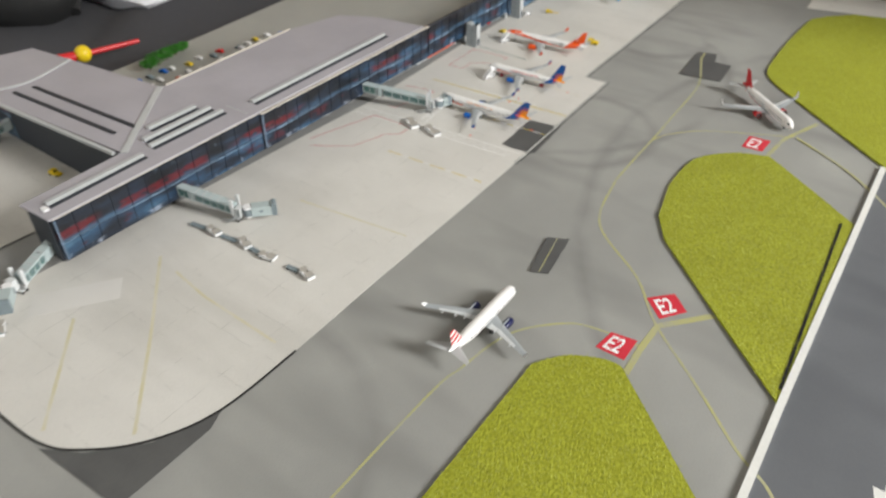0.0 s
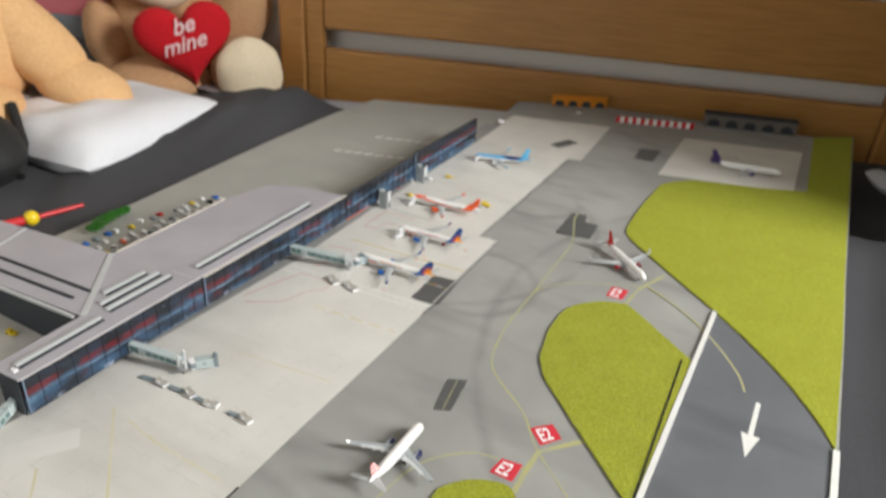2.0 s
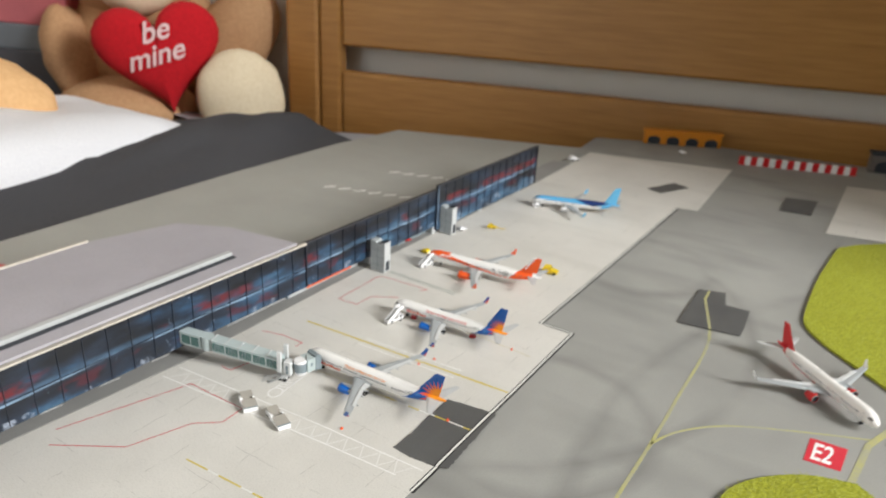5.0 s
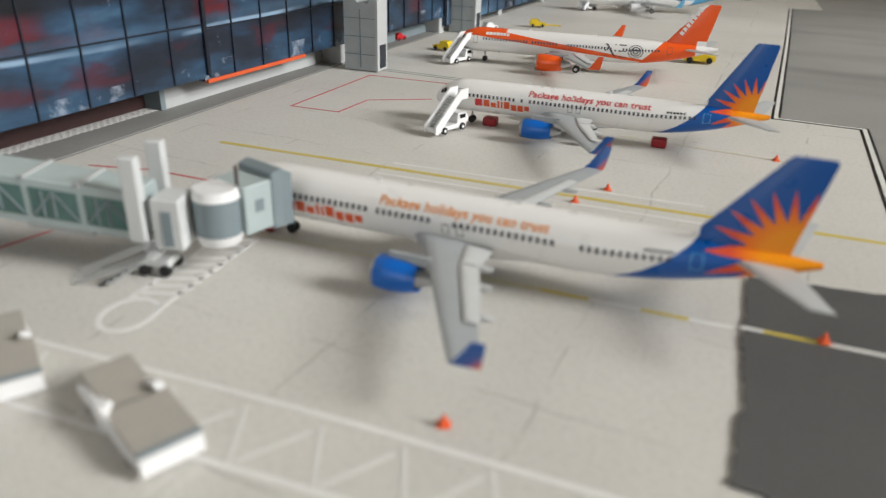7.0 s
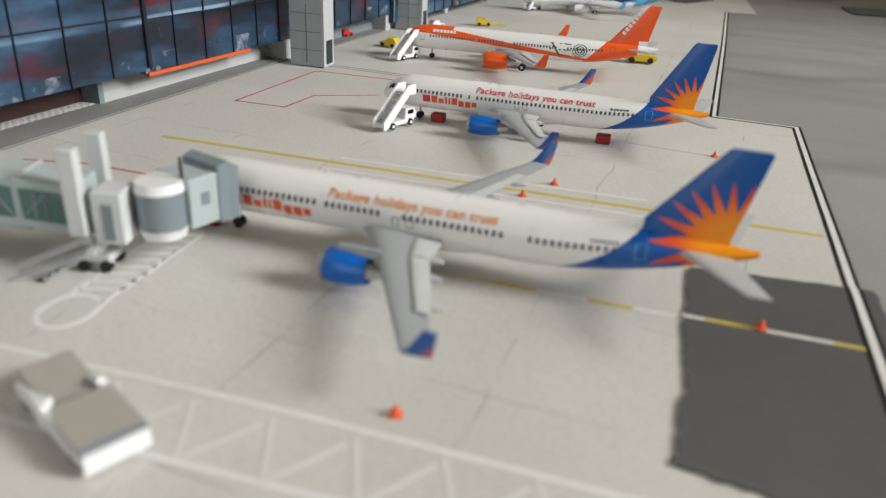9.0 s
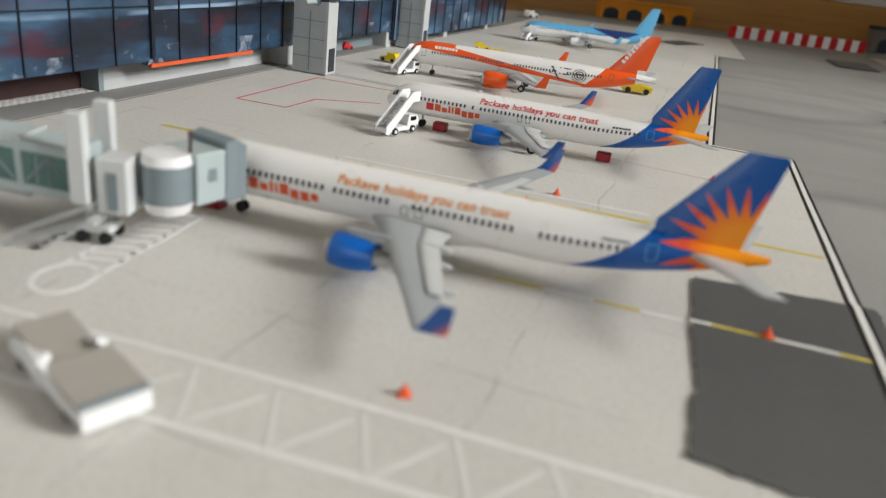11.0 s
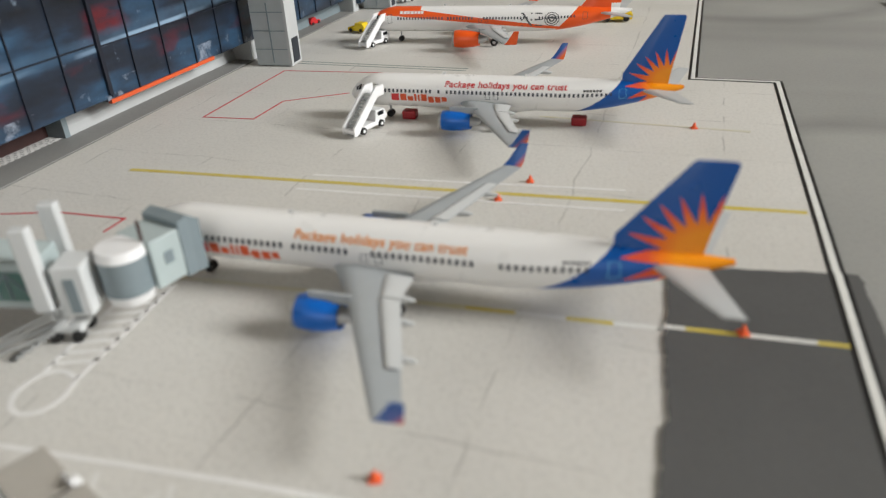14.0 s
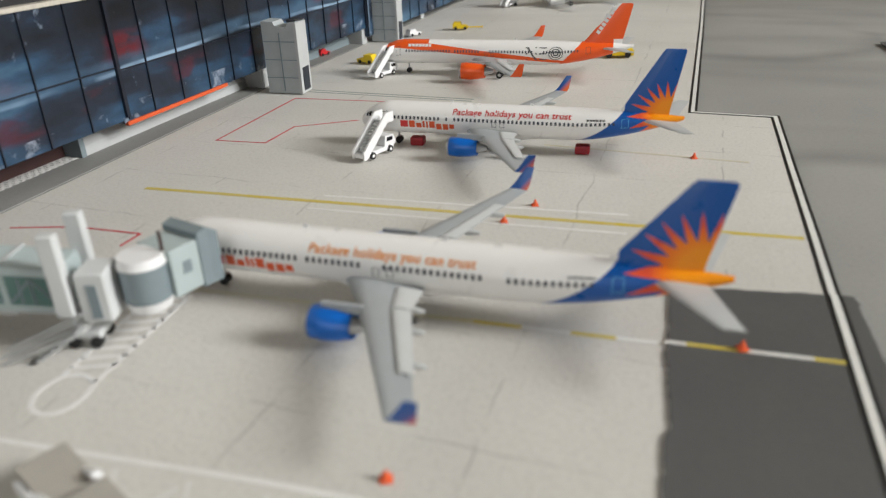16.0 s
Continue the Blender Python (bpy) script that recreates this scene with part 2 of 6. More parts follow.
def glazing_material():
    """Printed glass front: dark upper storey, a band of red seats over a pale ledge, dark halls below, torn pale scuffs."""
    n = Nodes("printed_glazing", 0.34)
    tone = n.m("ADD", n.noise(40, 5, stretch=(1, 0.5, 1.6)), n.m("MULTIPLY", n.m("SUBTRACT", n.z, 0.026), -4.5))
    col = n.ramp(tone, [(0.34, srgb(0.07, 0.085, 0.11)), (0.50, srgb(0.12, 0.16, 0.22)), (0.61, srgb(0.17, 0.28, 0.38)), (0.80, srgb(0.33, 0.47, 0.57))])
    rel = n.m("SUBTRACT", n.z, n.m("ADD", 0.0245, n.m("MULTIPLY", n.noise(14, 2), 0.005)))

    def band(lo, hi, soft=0.0006):
        return n.m("MULTIPLY", n.step(rel, lo, soft), n.m("SUBTRACT", 1.0, n.step(rel, hi, soft)))
    patchy = n.step(n.noise(70, 4, stretch=(1, 0.5, 1), shift=3), 0.45, 0.15)
    col = n.mix(n.m("MULTIPLY", n.m("MULTIPLY", band(0.0, 0.0042, 0.001), patchy), 0.6), col, srgb(0.30, 0.41, 0.51))
    long = n.step(n.noise(19, 3, stretch=(1, 0.7, 0.7), shift=9), 0.49, 0.03)
    ragged = n.step(n.noise(120, 3, stretch=(1, 0.7, 2), shift=5), 0.42, 0.08)
    col = n.mix(n.m("MULTIPLY", n.m("MULTIPLY", band(0.0032, 0.0105, 0.0014), n.m("MULTIPLY", long, ragged)), 0.8), col, srgb(0.40, 0.10, 0.13))
    low = n.step(n.noise(60, 4, stretch=(1, 0.7, 1.3), shift=12), 0.57, 0.04)
    col = n.mix(n.m("MULTIPLY", n.m("MULTIPLY", band(-0.0105, -0.003, 0.001), low), 0.6), col, srgb(0.32, 0.10, 0.14))
    bright = n.step(n.noise(45, 3, stretch=(1, 0.5, 1), shift=6), 0.47, 0.1)
    col = n.mix(n.m("MULTIPLY", n.m("MULTIPLY", band(-0.0006, 0.0007, 0.0003), bright), 0.75), col, srgb(0.60, 0.71, 0.81))
    foot = n.m("MULTIPLY", n.m("LESS_THAN", n.z, 0.0155), n.step(n.noise(70, 5, 0.7, shift=11), 0.6, 0.05))
    col = n.mix(n.m("MULTIPLY", foot, 0.6), col, srgb(0.66, 0.70, 0.76))
    scuff = n.step(n.noise(160, 6, 0.7, stretch=(1, 1, 0.7), shift=4), 0.68, 0.03)
    col = n.mix(n.m("MULTIPLY", scuff, 0.4), col, srgb(0.62, 0.69, 0.77))
    n.bump(n.noise(90, 3), 0.25, 0.0008)
    return n.done(col)


M_GLAZING = glazing_material()
M_CREAM_RIM = plain("rough_cream_card_edge", srgb(0.83, 0.80, 0.75), 0.8, vary=0.35, scale=220, relief=0.0006)
M_MULLION = plain("navy_mullion", srgb(0.10, 0.12, 0.17), 0.4)
M_RIM = plain("dark_roof_rim", srgb(0.20, 0.20, 0.22), 0.6)
M_ORANGE_TRIM = plain("orange_trim", srgb(0.85, 0.36, 0.18), 0.5)
# Brick red darkened to carry the shade below the overhanging glass wall.
M_BRICKRED = plain("shade_darkened_brick_red", srgb(0.27, 0.16, 0.15), 0.6, vary=0.4, scale=150)


def fabric(name, a, b, weave=500, folds=5):
    n = Nodes(name, 0.95)
    col = n.mix(n.step(n.noise(weave, 4), 0.5, 0.2), a, b)
    # Broad darker noise, painted in as the shade of cloth folds.
    col = n.mix(n.m("MULTIPLY", n.noise(folds, 4), 0.35), col, tuple(c * 0.6 for c in a[:3]) + (1,))
    n.bump(n.noise(weave * 1.5, 3), 0.6, 0.001)
    return n.done(col)


M_DUVET = fabric("charcoal_cotton", srgb(0.23, 0.23, 0.245), srgb(0.28, 0.28, 0.295))
M_SHEET = fabric("grey_sheet", srgb(0.62, 0.62, 0.64), srgb(0.68, 0.68, 0.70))
M_PILLOW = fabric("white_cotton", srgb(0.86, 0.86, 0.88), srgb(0.92, 0.92, 0.93))
M_FUR = fabric("tan_plush", srgb(0.76, 0.59, 0.43), srgb(0.83, 0.66, 0.50), 160)
M_FUR2 = fabric("honey_plush", srgb(0.84, 0.66, 0.46), srgb(0.90, 0.73, 0.53), 160)
M_CREAM = fabric("cream_plush", srgb(0.90, 0.83, 0.70), srgb(0.95, 0.89, 0.78), 200)
M_HEART = fabric("red_plush", srgb(0.72, 0.04, 0.10), srgb(0.82, 0.07, 0.13), 220)
M_STITCH = plain("white_stitching", srgb(0.93, 0.80, 0.80), 0.8)


def wood_material():
    n = Nodes("oak_veneer", 0.42)
    g = n.noise(14, 6, 0.6, stretch=(0.6, 8, 8))
    fine = n.noise(130, 4, 0.6, stretch=(0.12, 3, 3), shift=2)
    f = n.m("ADD", n.m("MULTIPLY", g, 0.65), n.m("MULTIPLY", fine, 0.35))
    col = n.ramp(f, [(0.30, srgb(0.58, 0.40, 0.20)), (0.5, srgb(0.65, 0.465, 0.245)), (0.70, srgb(0.70, 0.515, 0.28))])
    n.bump(fine, 0.2, 0.0006)
    return n.done(col)


M_WOOD = wood_material()
# North and west walls kept bright; the rest darkened to cut bounced light.
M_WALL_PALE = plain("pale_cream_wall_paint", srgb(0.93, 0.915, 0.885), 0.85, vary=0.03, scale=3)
M_WALL = plain("dimmed_wall_paint", srgb(0.48, 0.45, 0.41), 0.85, vary=0.04, scale=3)
M_CEIL = plain("dimmed_ceiling_paint", srgb(0.62, 0.61, 0.59), 0.9, vary=0.03, scale=3)
M_FLOOR = plain("brown_carpet", srgb(0.42, 0.36, 0.31), 0.95, vary=0.3, scale=200)


# ---- mesh helpers ----
def mesh_of(name, bm, mats, smooth=False):
    bmesh.ops.recalc_face_normals(bm, faces=bm.faces)
    me = bpy.data.meshes.new(name)
    bm.to_mesh(me)
    bm.free()
    for m in (mats if isinstance(mats, (list, tuple)) else [mats]):
        me.materials.append(m)
    if smooth:
        for p in me.polygons:
            p.use_smooth = True
        me.set_sharp_from_angle(angle=radians(40))
    return me


def part(name, bm, mats, parent=None, label="", smooth=False, at=None):
    ob = new(name, mesh_of(name, bm, mats, smooth))
    if parent:
        ob.parent = parent
    if at is not None:
        ob.matrix_basis = at
    if label:
        ob["label"] = label
    return ob


def group_root(name, m, label, category, group="", kind=""):
    ob = new(name)
    ob.empty_display_size = 0.01
    ob.matrix_basis = m
    return tagged(ob, label, category, group, kind)


def box(x0, x1, y0, y1, z0, z1, bevel=0.0, bm=None):
    own = bmesh.new()
    bmesh.ops.create_cube(own, size=1, matrix=Matrix.Translation(((x0 + x1) / 2, (y0 + y1) / 2, (z0 + z1) / 2)) @ Matrix.Diagonal((x1 - x0, y1 - y0, z1 - z0, 1)))
    if bevel:
        bmesh.ops.bevel(own, geom=own.edges[:], offset=bevel, segments=2, affect="EDGES", profile=0.5)
    return merge(bm, own)


def merge(bm, own, m=None, mat=None):
    """Adds own to bm (or returns own when bm is none)."""
    if m is not None:
        own.transform(m)
    if mat is not None:
        for f in own.faces:
            f.material_index = mat
    if bm is None:
        return own
    me = bpy.data.meshes.new("scratch")
    own.to_mesh(me)
    own.free()
    bm.from_mesh(me)
    bpy.data.meshes.remove(me)
    return bm


def slab(points, z0, z1, bm=None):
    """A flat plate over a plan polygon."""
    own = bmesh.new()
    lo = [own.verts.new((x, y, z0)) for x, y in points]
    hi = [own.verts.new((x, y, z1)) for x, y in points]
    own.faces.new(hi)
    own.faces.new(lo[::-1])
    k = len(points)
    for i in range(k):
        own.faces.new((lo[i], lo[(i + 1) % k], hi[(i + 1) % k], hi[i]))
    own.normal_update()
    bmesh.ops.triangulate(own, faces=[f for f in own.faces if len(f.verts) > 4], ngon_method="EAR_CLIP")
    return merge(bm, own)


def ribbon(points, width, z0, z1, bm=None, closed=False):
    """A painted line of even width along a plan polyline."""
    pts = [Vector((x, y)) for x, y in points]
    k = len(pts)
    left, right = [], []
    for i, p in enumerate(pts):
        a = pts[i - 1] if i or closed else p
        b = pts[(i + 1) % k] if i < k - 1 or closed else p
        d1, d2 = (p - a), (b - p)
        d1 = d1.normalized() if d1.length else d2.normalized()
        d2 = d2.normalized() if d2.length else d1
        nrm = Vector((-(d1 + d2).y, (d1 + d2).x)).normalized()
        s = width / 2 / max(0.5, nrm.dot(Vector((-d1.y, d1.x))))
        left.append(p + nrm * s)
        right.append(p - nrm * s)
    own = bmesh.new()
    rows = [[own.verts.new((q.x, q.y, z)) for q, z in ((l, z0), (l, z1), (r, z1), (r, z0))] for l, r in zip(left, right)]
    n = k if closed else k - 1
    for i in range(n):
        a, b = rows[i], rows[(i + 1) % k]
        for j in range(4):
            own.faces.new((a[j], b[j], b[(j + 1) % 4], a[(j + 1) % 4]))
    if not closed:
        own.faces.new(rows[0])
        own.faces.new(rows[-1][::-1])
    return merge(bm, own)


def smooth_line(points, steps=6):
    """A curve through the points (Catmull-Rom)."""
    P = [points[0]] + list(points) + [points[-1]]
    out = []
    for i in range(1, len(P) - 2):
        for s in range(steps):
            t = s / steps
            out.append(tuple(0.5 * (2 * b + (c - a) * t + (2 * a - 5 * b + 4 * c - d) * t * t + (3 * b - a - 3 * c + d) * t ** 3) for a, b, c, d in zip(P[i - 1], P[i], P[i + 1], P[i + 2])))
    return out + [tuple(points[-1])]


def loft(rings, bm=None, caps=True):
    own = bmesh.new()
    vs = [[own.verts.new(p) for p in r] for r in rings]
    k = len(rings[0])
    for a, b in zip(vs, vs[1:]):
        for j in range(k):
            own.faces.new((a[j], a[(j + 1) % k], b[(j + 1) % k], b[j]))
    if caps:
        own.faces.new(vs[0][::-1])
        own.faces.new(vs[-1])
    return merge(bm, own)


def tube(p, q, r, r2=None, seg=10, bm=None):
    p, q = Vector(p), Vector(q)
    turn = (q - p).to_track_quat("Z", "Y").to_matrix()
    ring = lambda c, rr: [c + turn @ Vector((rr * math.cos(2 * math.pi * i / seg), rr * math.sin(2 * math.pi * i / seg), 0)) for i in range(seg)]
    return loft([ring(p, r), ring(q, r if r2 is None else r2)], bm)


def ellipsoid(c, r, bm=None, rot=None, seg=24, rough=0.0, mat=None):
    own = bmesh.new()
    bmesh.ops.create_uvsphere(own, u_segments=seg, v_segments=seg * 2 // 3, radius=1)
    m = Matrix.Translation(c) @ (rot or Matrix()) @ Matrix.Diagonal((*r, 1))
    own.transform(m)
    if rough:
        for v in own.verts:
            v.co += Vector(noise.noise_vector(v.co * 28)) * rough + Vector(noise.noise_vector(v.co * 90)) * rough * 0.4
    return merge(bm, own, mat=mat)


def letters(text, size, bm_map, name, mat, parent, spacing=1.0, bold=0.0, shear=0.0, thick=0.0):
    """Lettering turned into a mesh and laid on a surface by bm_map(u, v, w)."""
    cu = bpy.data.curves.new("lettering", "FONT")
    cu.body, cu.size, cu.space_character, cu.offset, cu.shear, cu.extrude = text, size, spacing, bold, shear, thick
    ob = bpy.data.objects.new("lettering", cu)
    me = bpy.data.meshes.new_from_object(ob)
    bm = bmesh.new()
    bm.from_mesh(me)
    bpy.data.objects.remove(ob)
    bpy.data.curves.remove(cu)
    bpy.data.meshes.remove(me)
    for v in bm.verts:
        v.co = bm_map(v.co.x, v.co.y, v.co.z)
    out = new(name, bpy.data.meshes.new(name))
    bm.to_mesh(out.data)
    bm.free()
    out.data.materials.append(mat)
    out.parent = parent
    return out


# ---- the bedroom ----
def structure(name, bm, mats, label, category, m=None, smooth=False):
    ob = part(name, bm, mats, smooth=smooth, at=m)
    return tagged(ob, label, category, kind="structure")


structure("wall_north", box(-1.75, 2.3, 0.09, 0.19, -0.6, 1.8), M_WALL_PALE, "plain cream painted wall behind the headboard", "wall", ROOM)
# Unseen slab added to block window light from the board's far right corner.
structure("light_blocking_pier", box(0.66, 0.80, -0.67, 0.088, -0.6, 1.8), M_WALL, "unseen wall slab added to shade the headboard and far turf", "wall", ROOM)
structure("wall_west", box(-1.85, -1.75, -3.2, 0.19, -0.6, 1.8), M_WALL_PALE, "plain cream painted bedroom side wall", "wall", ROOM)
# End wall left open only where the added fill light stands.
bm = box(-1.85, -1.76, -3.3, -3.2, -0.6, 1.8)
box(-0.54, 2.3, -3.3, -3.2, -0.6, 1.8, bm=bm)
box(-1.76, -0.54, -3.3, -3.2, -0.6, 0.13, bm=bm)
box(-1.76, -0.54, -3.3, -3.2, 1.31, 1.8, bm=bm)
structure("wall_south", bm, M_WALL, "darkened end wall with an opening for the added fill light", "wall", ROOM)
bm = box(2.2, 2.3, -3.2, -1.73, -0.6, 1.8)
box(2.2, 2.3, -0.87, 0.09, -0.6, 1.8, bm=bm)
box(2.2, 2.3, -1.73, -0.87, -0.6, 0.82, bm=bm)
box(2.2, 2.3, -1.73, -0.87, 1.775, 1.8, bm=bm)
structure("wall_east", bm, M_WALL, "wall with a window opening, darkened to cut bounced light", "wall", ROOM)
structure("ceiling", box(-1.85, 2.3, -3.3, 0.19, 1.8, 1.9), M_CEIL, "plain ceiling darkened to cut bounced light", "ceiling", ROOM)
structure("floor", box(-1.85, 2.3, -3.3, 0.19, -0.7, -0.6), M_FLOOR, "brown carpeted bedroom floor", "floor", ROOM)

# headboard
hb = group_root("headboard", ROOM, "warm oak slatted headboard of a double bed", "headboard")


def frame_section(ox, oz, ix, iz, y0=0.0, y1=0.046, e=0.005):
    """Cross-section of the bent frame, with eased edges, between its outer and inner line."""
    o, i = Vector((ox, oz)), Vector((ix, iz))
    a = (i - o).normalized() * e
    ring = [(o, y0 + e), (o + a, y0), (i - a, y0), (i, y0 + e), (i, y1 - e), (i - a, y1), (o + a, y1), (o, y1 - e)]
    return [(p.x, y, p.y) for p, y in ring]


bend = []
for side, cx in ((-1, -0.81), (1, 0.505)):
    arc = [(cx + side * 0.05 * math.cos(a), 0.297 + 0.05 * math.sin(a), cx + side * (-0.018 + 0.006 * math.cos(a)), 0.301 + 0.006 * math.sin(a)) for a in [math.pi / 2 * k / 8 for k in range(9)]]
    leg = [(cx + side * 0.05, -0.5, cx - side * 0.012, -0.5)]
    bend += leg + arc if side < 0 else arc[::-1] + leg
part("frame", loft([frame_section(*q) for q in bend]), M_WOOD, hb, smooth=True)
for name, b in (("inner_stile", (-0.797, -0.755, 0.006, 0.04, -0.12, 0.306)),
                ("panel", (-0.754, 0.492, 0.008, 0.036, 0.096, 0.262)), ("panel", (-0.754, 0.492, 0.008, 0.036, -0.5, 0.051))):
    part(name, box(*b, bevel=0.006), M_WOOD, hb)

# bed and bedding
bed = group_root("bed", ROOM, "double bed base and mattress under dark bedding", "bed")
# Mattress takes the duvet's charcoal, partly to cut light bounced onto the board.
part("mattress", box(-0.85, 0.62, -2.0, -0.01, -0.26, -0.055, bevel=0.03), M_DUVET, bed)
part("base", box(-0.84, 0.61, -1.98, -0.02, -0.5, -0.262, bevel=0.01), M_WOOD, bed)


def cloth(x0, x1, y0, y1, nx, ny, height, m=None):
    bm = bmesh.new()
    g = [[bm.verts.new((x0 + (x1 - x0) * i / nx, y0 + (y1 - y0) * j / ny, 0)) for j in range(ny + 1)] for i in range(nx + 1)]
    for col in g:
        for v in col:
            v.co.z = height(v.co.x, v.co.y)
    for i in range(nx):
        for j in range(ny):
            bm.faces.new((g[i][j], g[i + 1][j], g[i + 1][j + 1], g[i][j + 1]))
    return bm


def duvet_height(x, y):
    """Lies under the board at about -8 mm, rises in soft folds outside it."""
    out = max(-0.50 - x, x - 0.47, 0.0) + max(0.0, -1.02 - y)
    rise = min(1.0, out / 0.12)
    n1 = noise.noise((x * 4.0, y * 4.0, 0.3))
    fold = abs(noise.noise((x * 9 + y * 4, y * 3, 2.2)))
    z = -0.0115 + rise * (0.012 + 0.035 * n1 + 0.02 * fold)
    if x < -0.62 and y > 0.0:
        z -= min(0.05, (-0.62 - x) * 0.12)
    z += 0.012 * math.exp(-((x + 0.645) / 0.055) ** 2) * min(1.0, max(0.0, (y + 0.34) / 0.2)) * (1 + 0.3 * n1)
    if x > 0.6:
        z -= min(0.4, (x - 0.6) ** 2 * 9)
    return z


du = part("duvet", cloth(-1.25, 0.85, -1.8, 0.36, 150, 150, duvet_height), M_DUVET, smooth=True)
tagged(du, "rumpled charcoal grey cotton duvet under the model board", "duvet")
sh = part("bed_sheet", cloth(-1.05, 0.40, 0.30, 0.58, 60, 24, lambda x, y: -0.022 + 0.014 * noise.noise((x * 5, y * 5, 1)) - max(0, (y - 0.60 - 0.3 * x)) * 0.4), M_SHEET, smooth=True)
tagged(sh, "light grey fitted bed sheet by the headboard", "bed sheet")


def pillow_mesh(w, d, h, seg=28):
    bm = bmesh.new()
    top, bot = [], []
    for side, store in ((1, top), (-1, bot)):
        for i in range(seg + 1):
            row = []
            for j in range(seg + 1):
                u, v = 2 * i / seg - 1, 2 * j / seg - 1
                puff = max(0.0, (1 - u ** 4) * (1 - v ** 4)) ** 0.55
                pin = 1 - 0.06 * (1 - abs(u)) * abs(v) ** 3
                z = side * h / 2 * puff + 0.012 * noise.noise((u * 2.2, v * 2.2, side)) * puff
                row.append(bm.verts.new((u * w / 2 * pin, v * d / 2 * pin, z)))
            store.append(row)
    for store in (top, bot):
        for i in range(seg):
            for j in range(seg):
                bm.faces.new((store[i][j], store[i + 1][j], store[i + 1][j + 1], store[i][j + 1]))
    bmesh.ops.remove_doubles(bm, verts=bm.verts, dist=1e-5)
    return bm


pil = part("pillow", pillow_mesh(0.40, 0.28, 0.12), M_PILLOW, smooth=True, at=pose(-0.780, 0.0, -0.008, 0, 5, 97))
tagged(pil, "white cotton pillow lying on the dark duvet", "pillow")
pil = part("pillow", pillow_mesh(0.42, 0.30, 0.10), M_SHEET, smooth=True, at=pose(-1.02, -0.12, 0.02, 0, 4, 35))
tagged(pil, "light grey pillow against the white one", "pillow")


# plush bears
def place(items, name, label, m=None):
    bm = bmesh.new()
    mats = []
    for c, r, mat, *turn in items:
        if mat not in mats:
            mats.append(mat)
        ellipsoid(c, r, bm, pose(0, 0, 0, *turn[0]) if turn else None, rough=0.004, mat=mats.index(mat))
    ob = part(name, bm, mats, smooth=True, at=m)
    return tagged(ob, label, "soft toy")


# local axes: x to the bear's left hand side as seen, -y towards the viewer, z up
BEAR = pose(-1.046, 0.374, -0.014, 0, 0, 47)
place([((0, 0.02, 0.08), (0.14, 0.11, 0.15), M_FUR), ((-0.012, 0.0, 0.245), (0.128, 0.115, 0.125), M_FUR),
       ((0.002, -0.095, 0.205), (0.072, 0.05, 0.055), M_CREAM), ((-0.003, -0.142, 0.222), (0.014, 0.01, 0.011), M_BLACK),
       ((-0.05, -0.103, 0.265), (0.0062, 0.005, 0.007), M_BLACK), ((0.045, -0.107, 0.27), (0.0062, 0.005, 0.007), M_BLACK),
       ((-0.118, 0.015, 0.290), (0.040, 0.024, 0.040), M_FUR), ((0.070, 0.02, 0.343), (0.042, 0.024, 0.038), M_FUR),
       ((0.15, -0.01, 0.10), (0.07, 0.065, 0.115), M_FUR, (0, 40, 0)), ((-0.125, -0.03, 0.07), (0.05, 0.06, 0.09), M_FUR, (0, -12, 0)),
       ((0.16, -0.10, 0.015), (0.075, 0.11, 0.075), M_FUR), ((0.168, -0.195, 0.03), (0.073, 0.032, 0.08), M_CREAM),
       ((-0.03, -0.09, -0.01), (0.12, 0.10, 0.055), M_FUR)],
      "teddy_bear", "light brown plush bear with a cream muzzle and foot", BEAR)
place([((0.0, 0.0, 0.10), (0.11, 0.13, 0.15), M_FUR2), ((0.0, 0.0, 0.32), (0.12, 0.12, 0.115), M_FUR2),
       ((0.10, -0.03, 0.09), (0.058, 0.06, 0.13), M_FUR2, (0, -38, 0)), ((0.175, -0.04, 0.005), (0.085, 0.055, 0.05), M_FUR2, (0, 22, 0)),
       ((-0.06, -0.11, 0.36), (0.05, 0.04, 0.045), M_CREAM), ((0.02, -0.11, -0.01), (0.07, 0.1, 0.055), M_FUR2)],
      "teddy_bear", "honey coloured plush bear reaching over the pillow", pose(-0.97, -0.12, 0.06, 0, 0, 46))
place([((0, 0, 0.0), (0.05, 0.05, 0.06), M_TYRE), ((0.01, -0.02, 0.07), (0.045, 0.045, 0.045), M_TYRE), ((0.05, -0.03, 0.02), (0.035, 0.03, 0.04), M_FUR)],
      "soft_toy", "small black and tan plush animal on a stack of boxes", pose(-1.22, 0.31, 0.315, 0, 0, 45))


def heart_mesh(w, d):
    """A stuffed heart in the x-z plane."""
    bm = bmesh.new()
    rings = []
    seg, steps = 40, 10
    outline = []
    for i in range(seg):
        t = 2 * math.pi * i / seg
        outline.append((16 * math.sin(t) ** 3 / 17, (13 * math.cos(t) - 5 * math.cos(2 * t) - 2 * math.cos(3 * t) - math.cos(4 * t) + 2.5) / 17))
    for k in range(-steps, steps + 1):
        a = k / steps * math.pi / 2
        s = max(0.02, math.cos(a) ** 0.6)
        rings.append([(x * s * w / 2, math.sin(a) * d / 2, z * s * w / 2) for x, z in outline])
    return loft(rings)


hc = group_root("heart_cushion", BEAR @ pose(0.043, -0.165, 0.085, 6, -8, 0), "red plush heart held by the teddy bear", "cushion")
part("heart", heart_mesh(0.215, 0.06), M_HEART, hc, smooth=True)
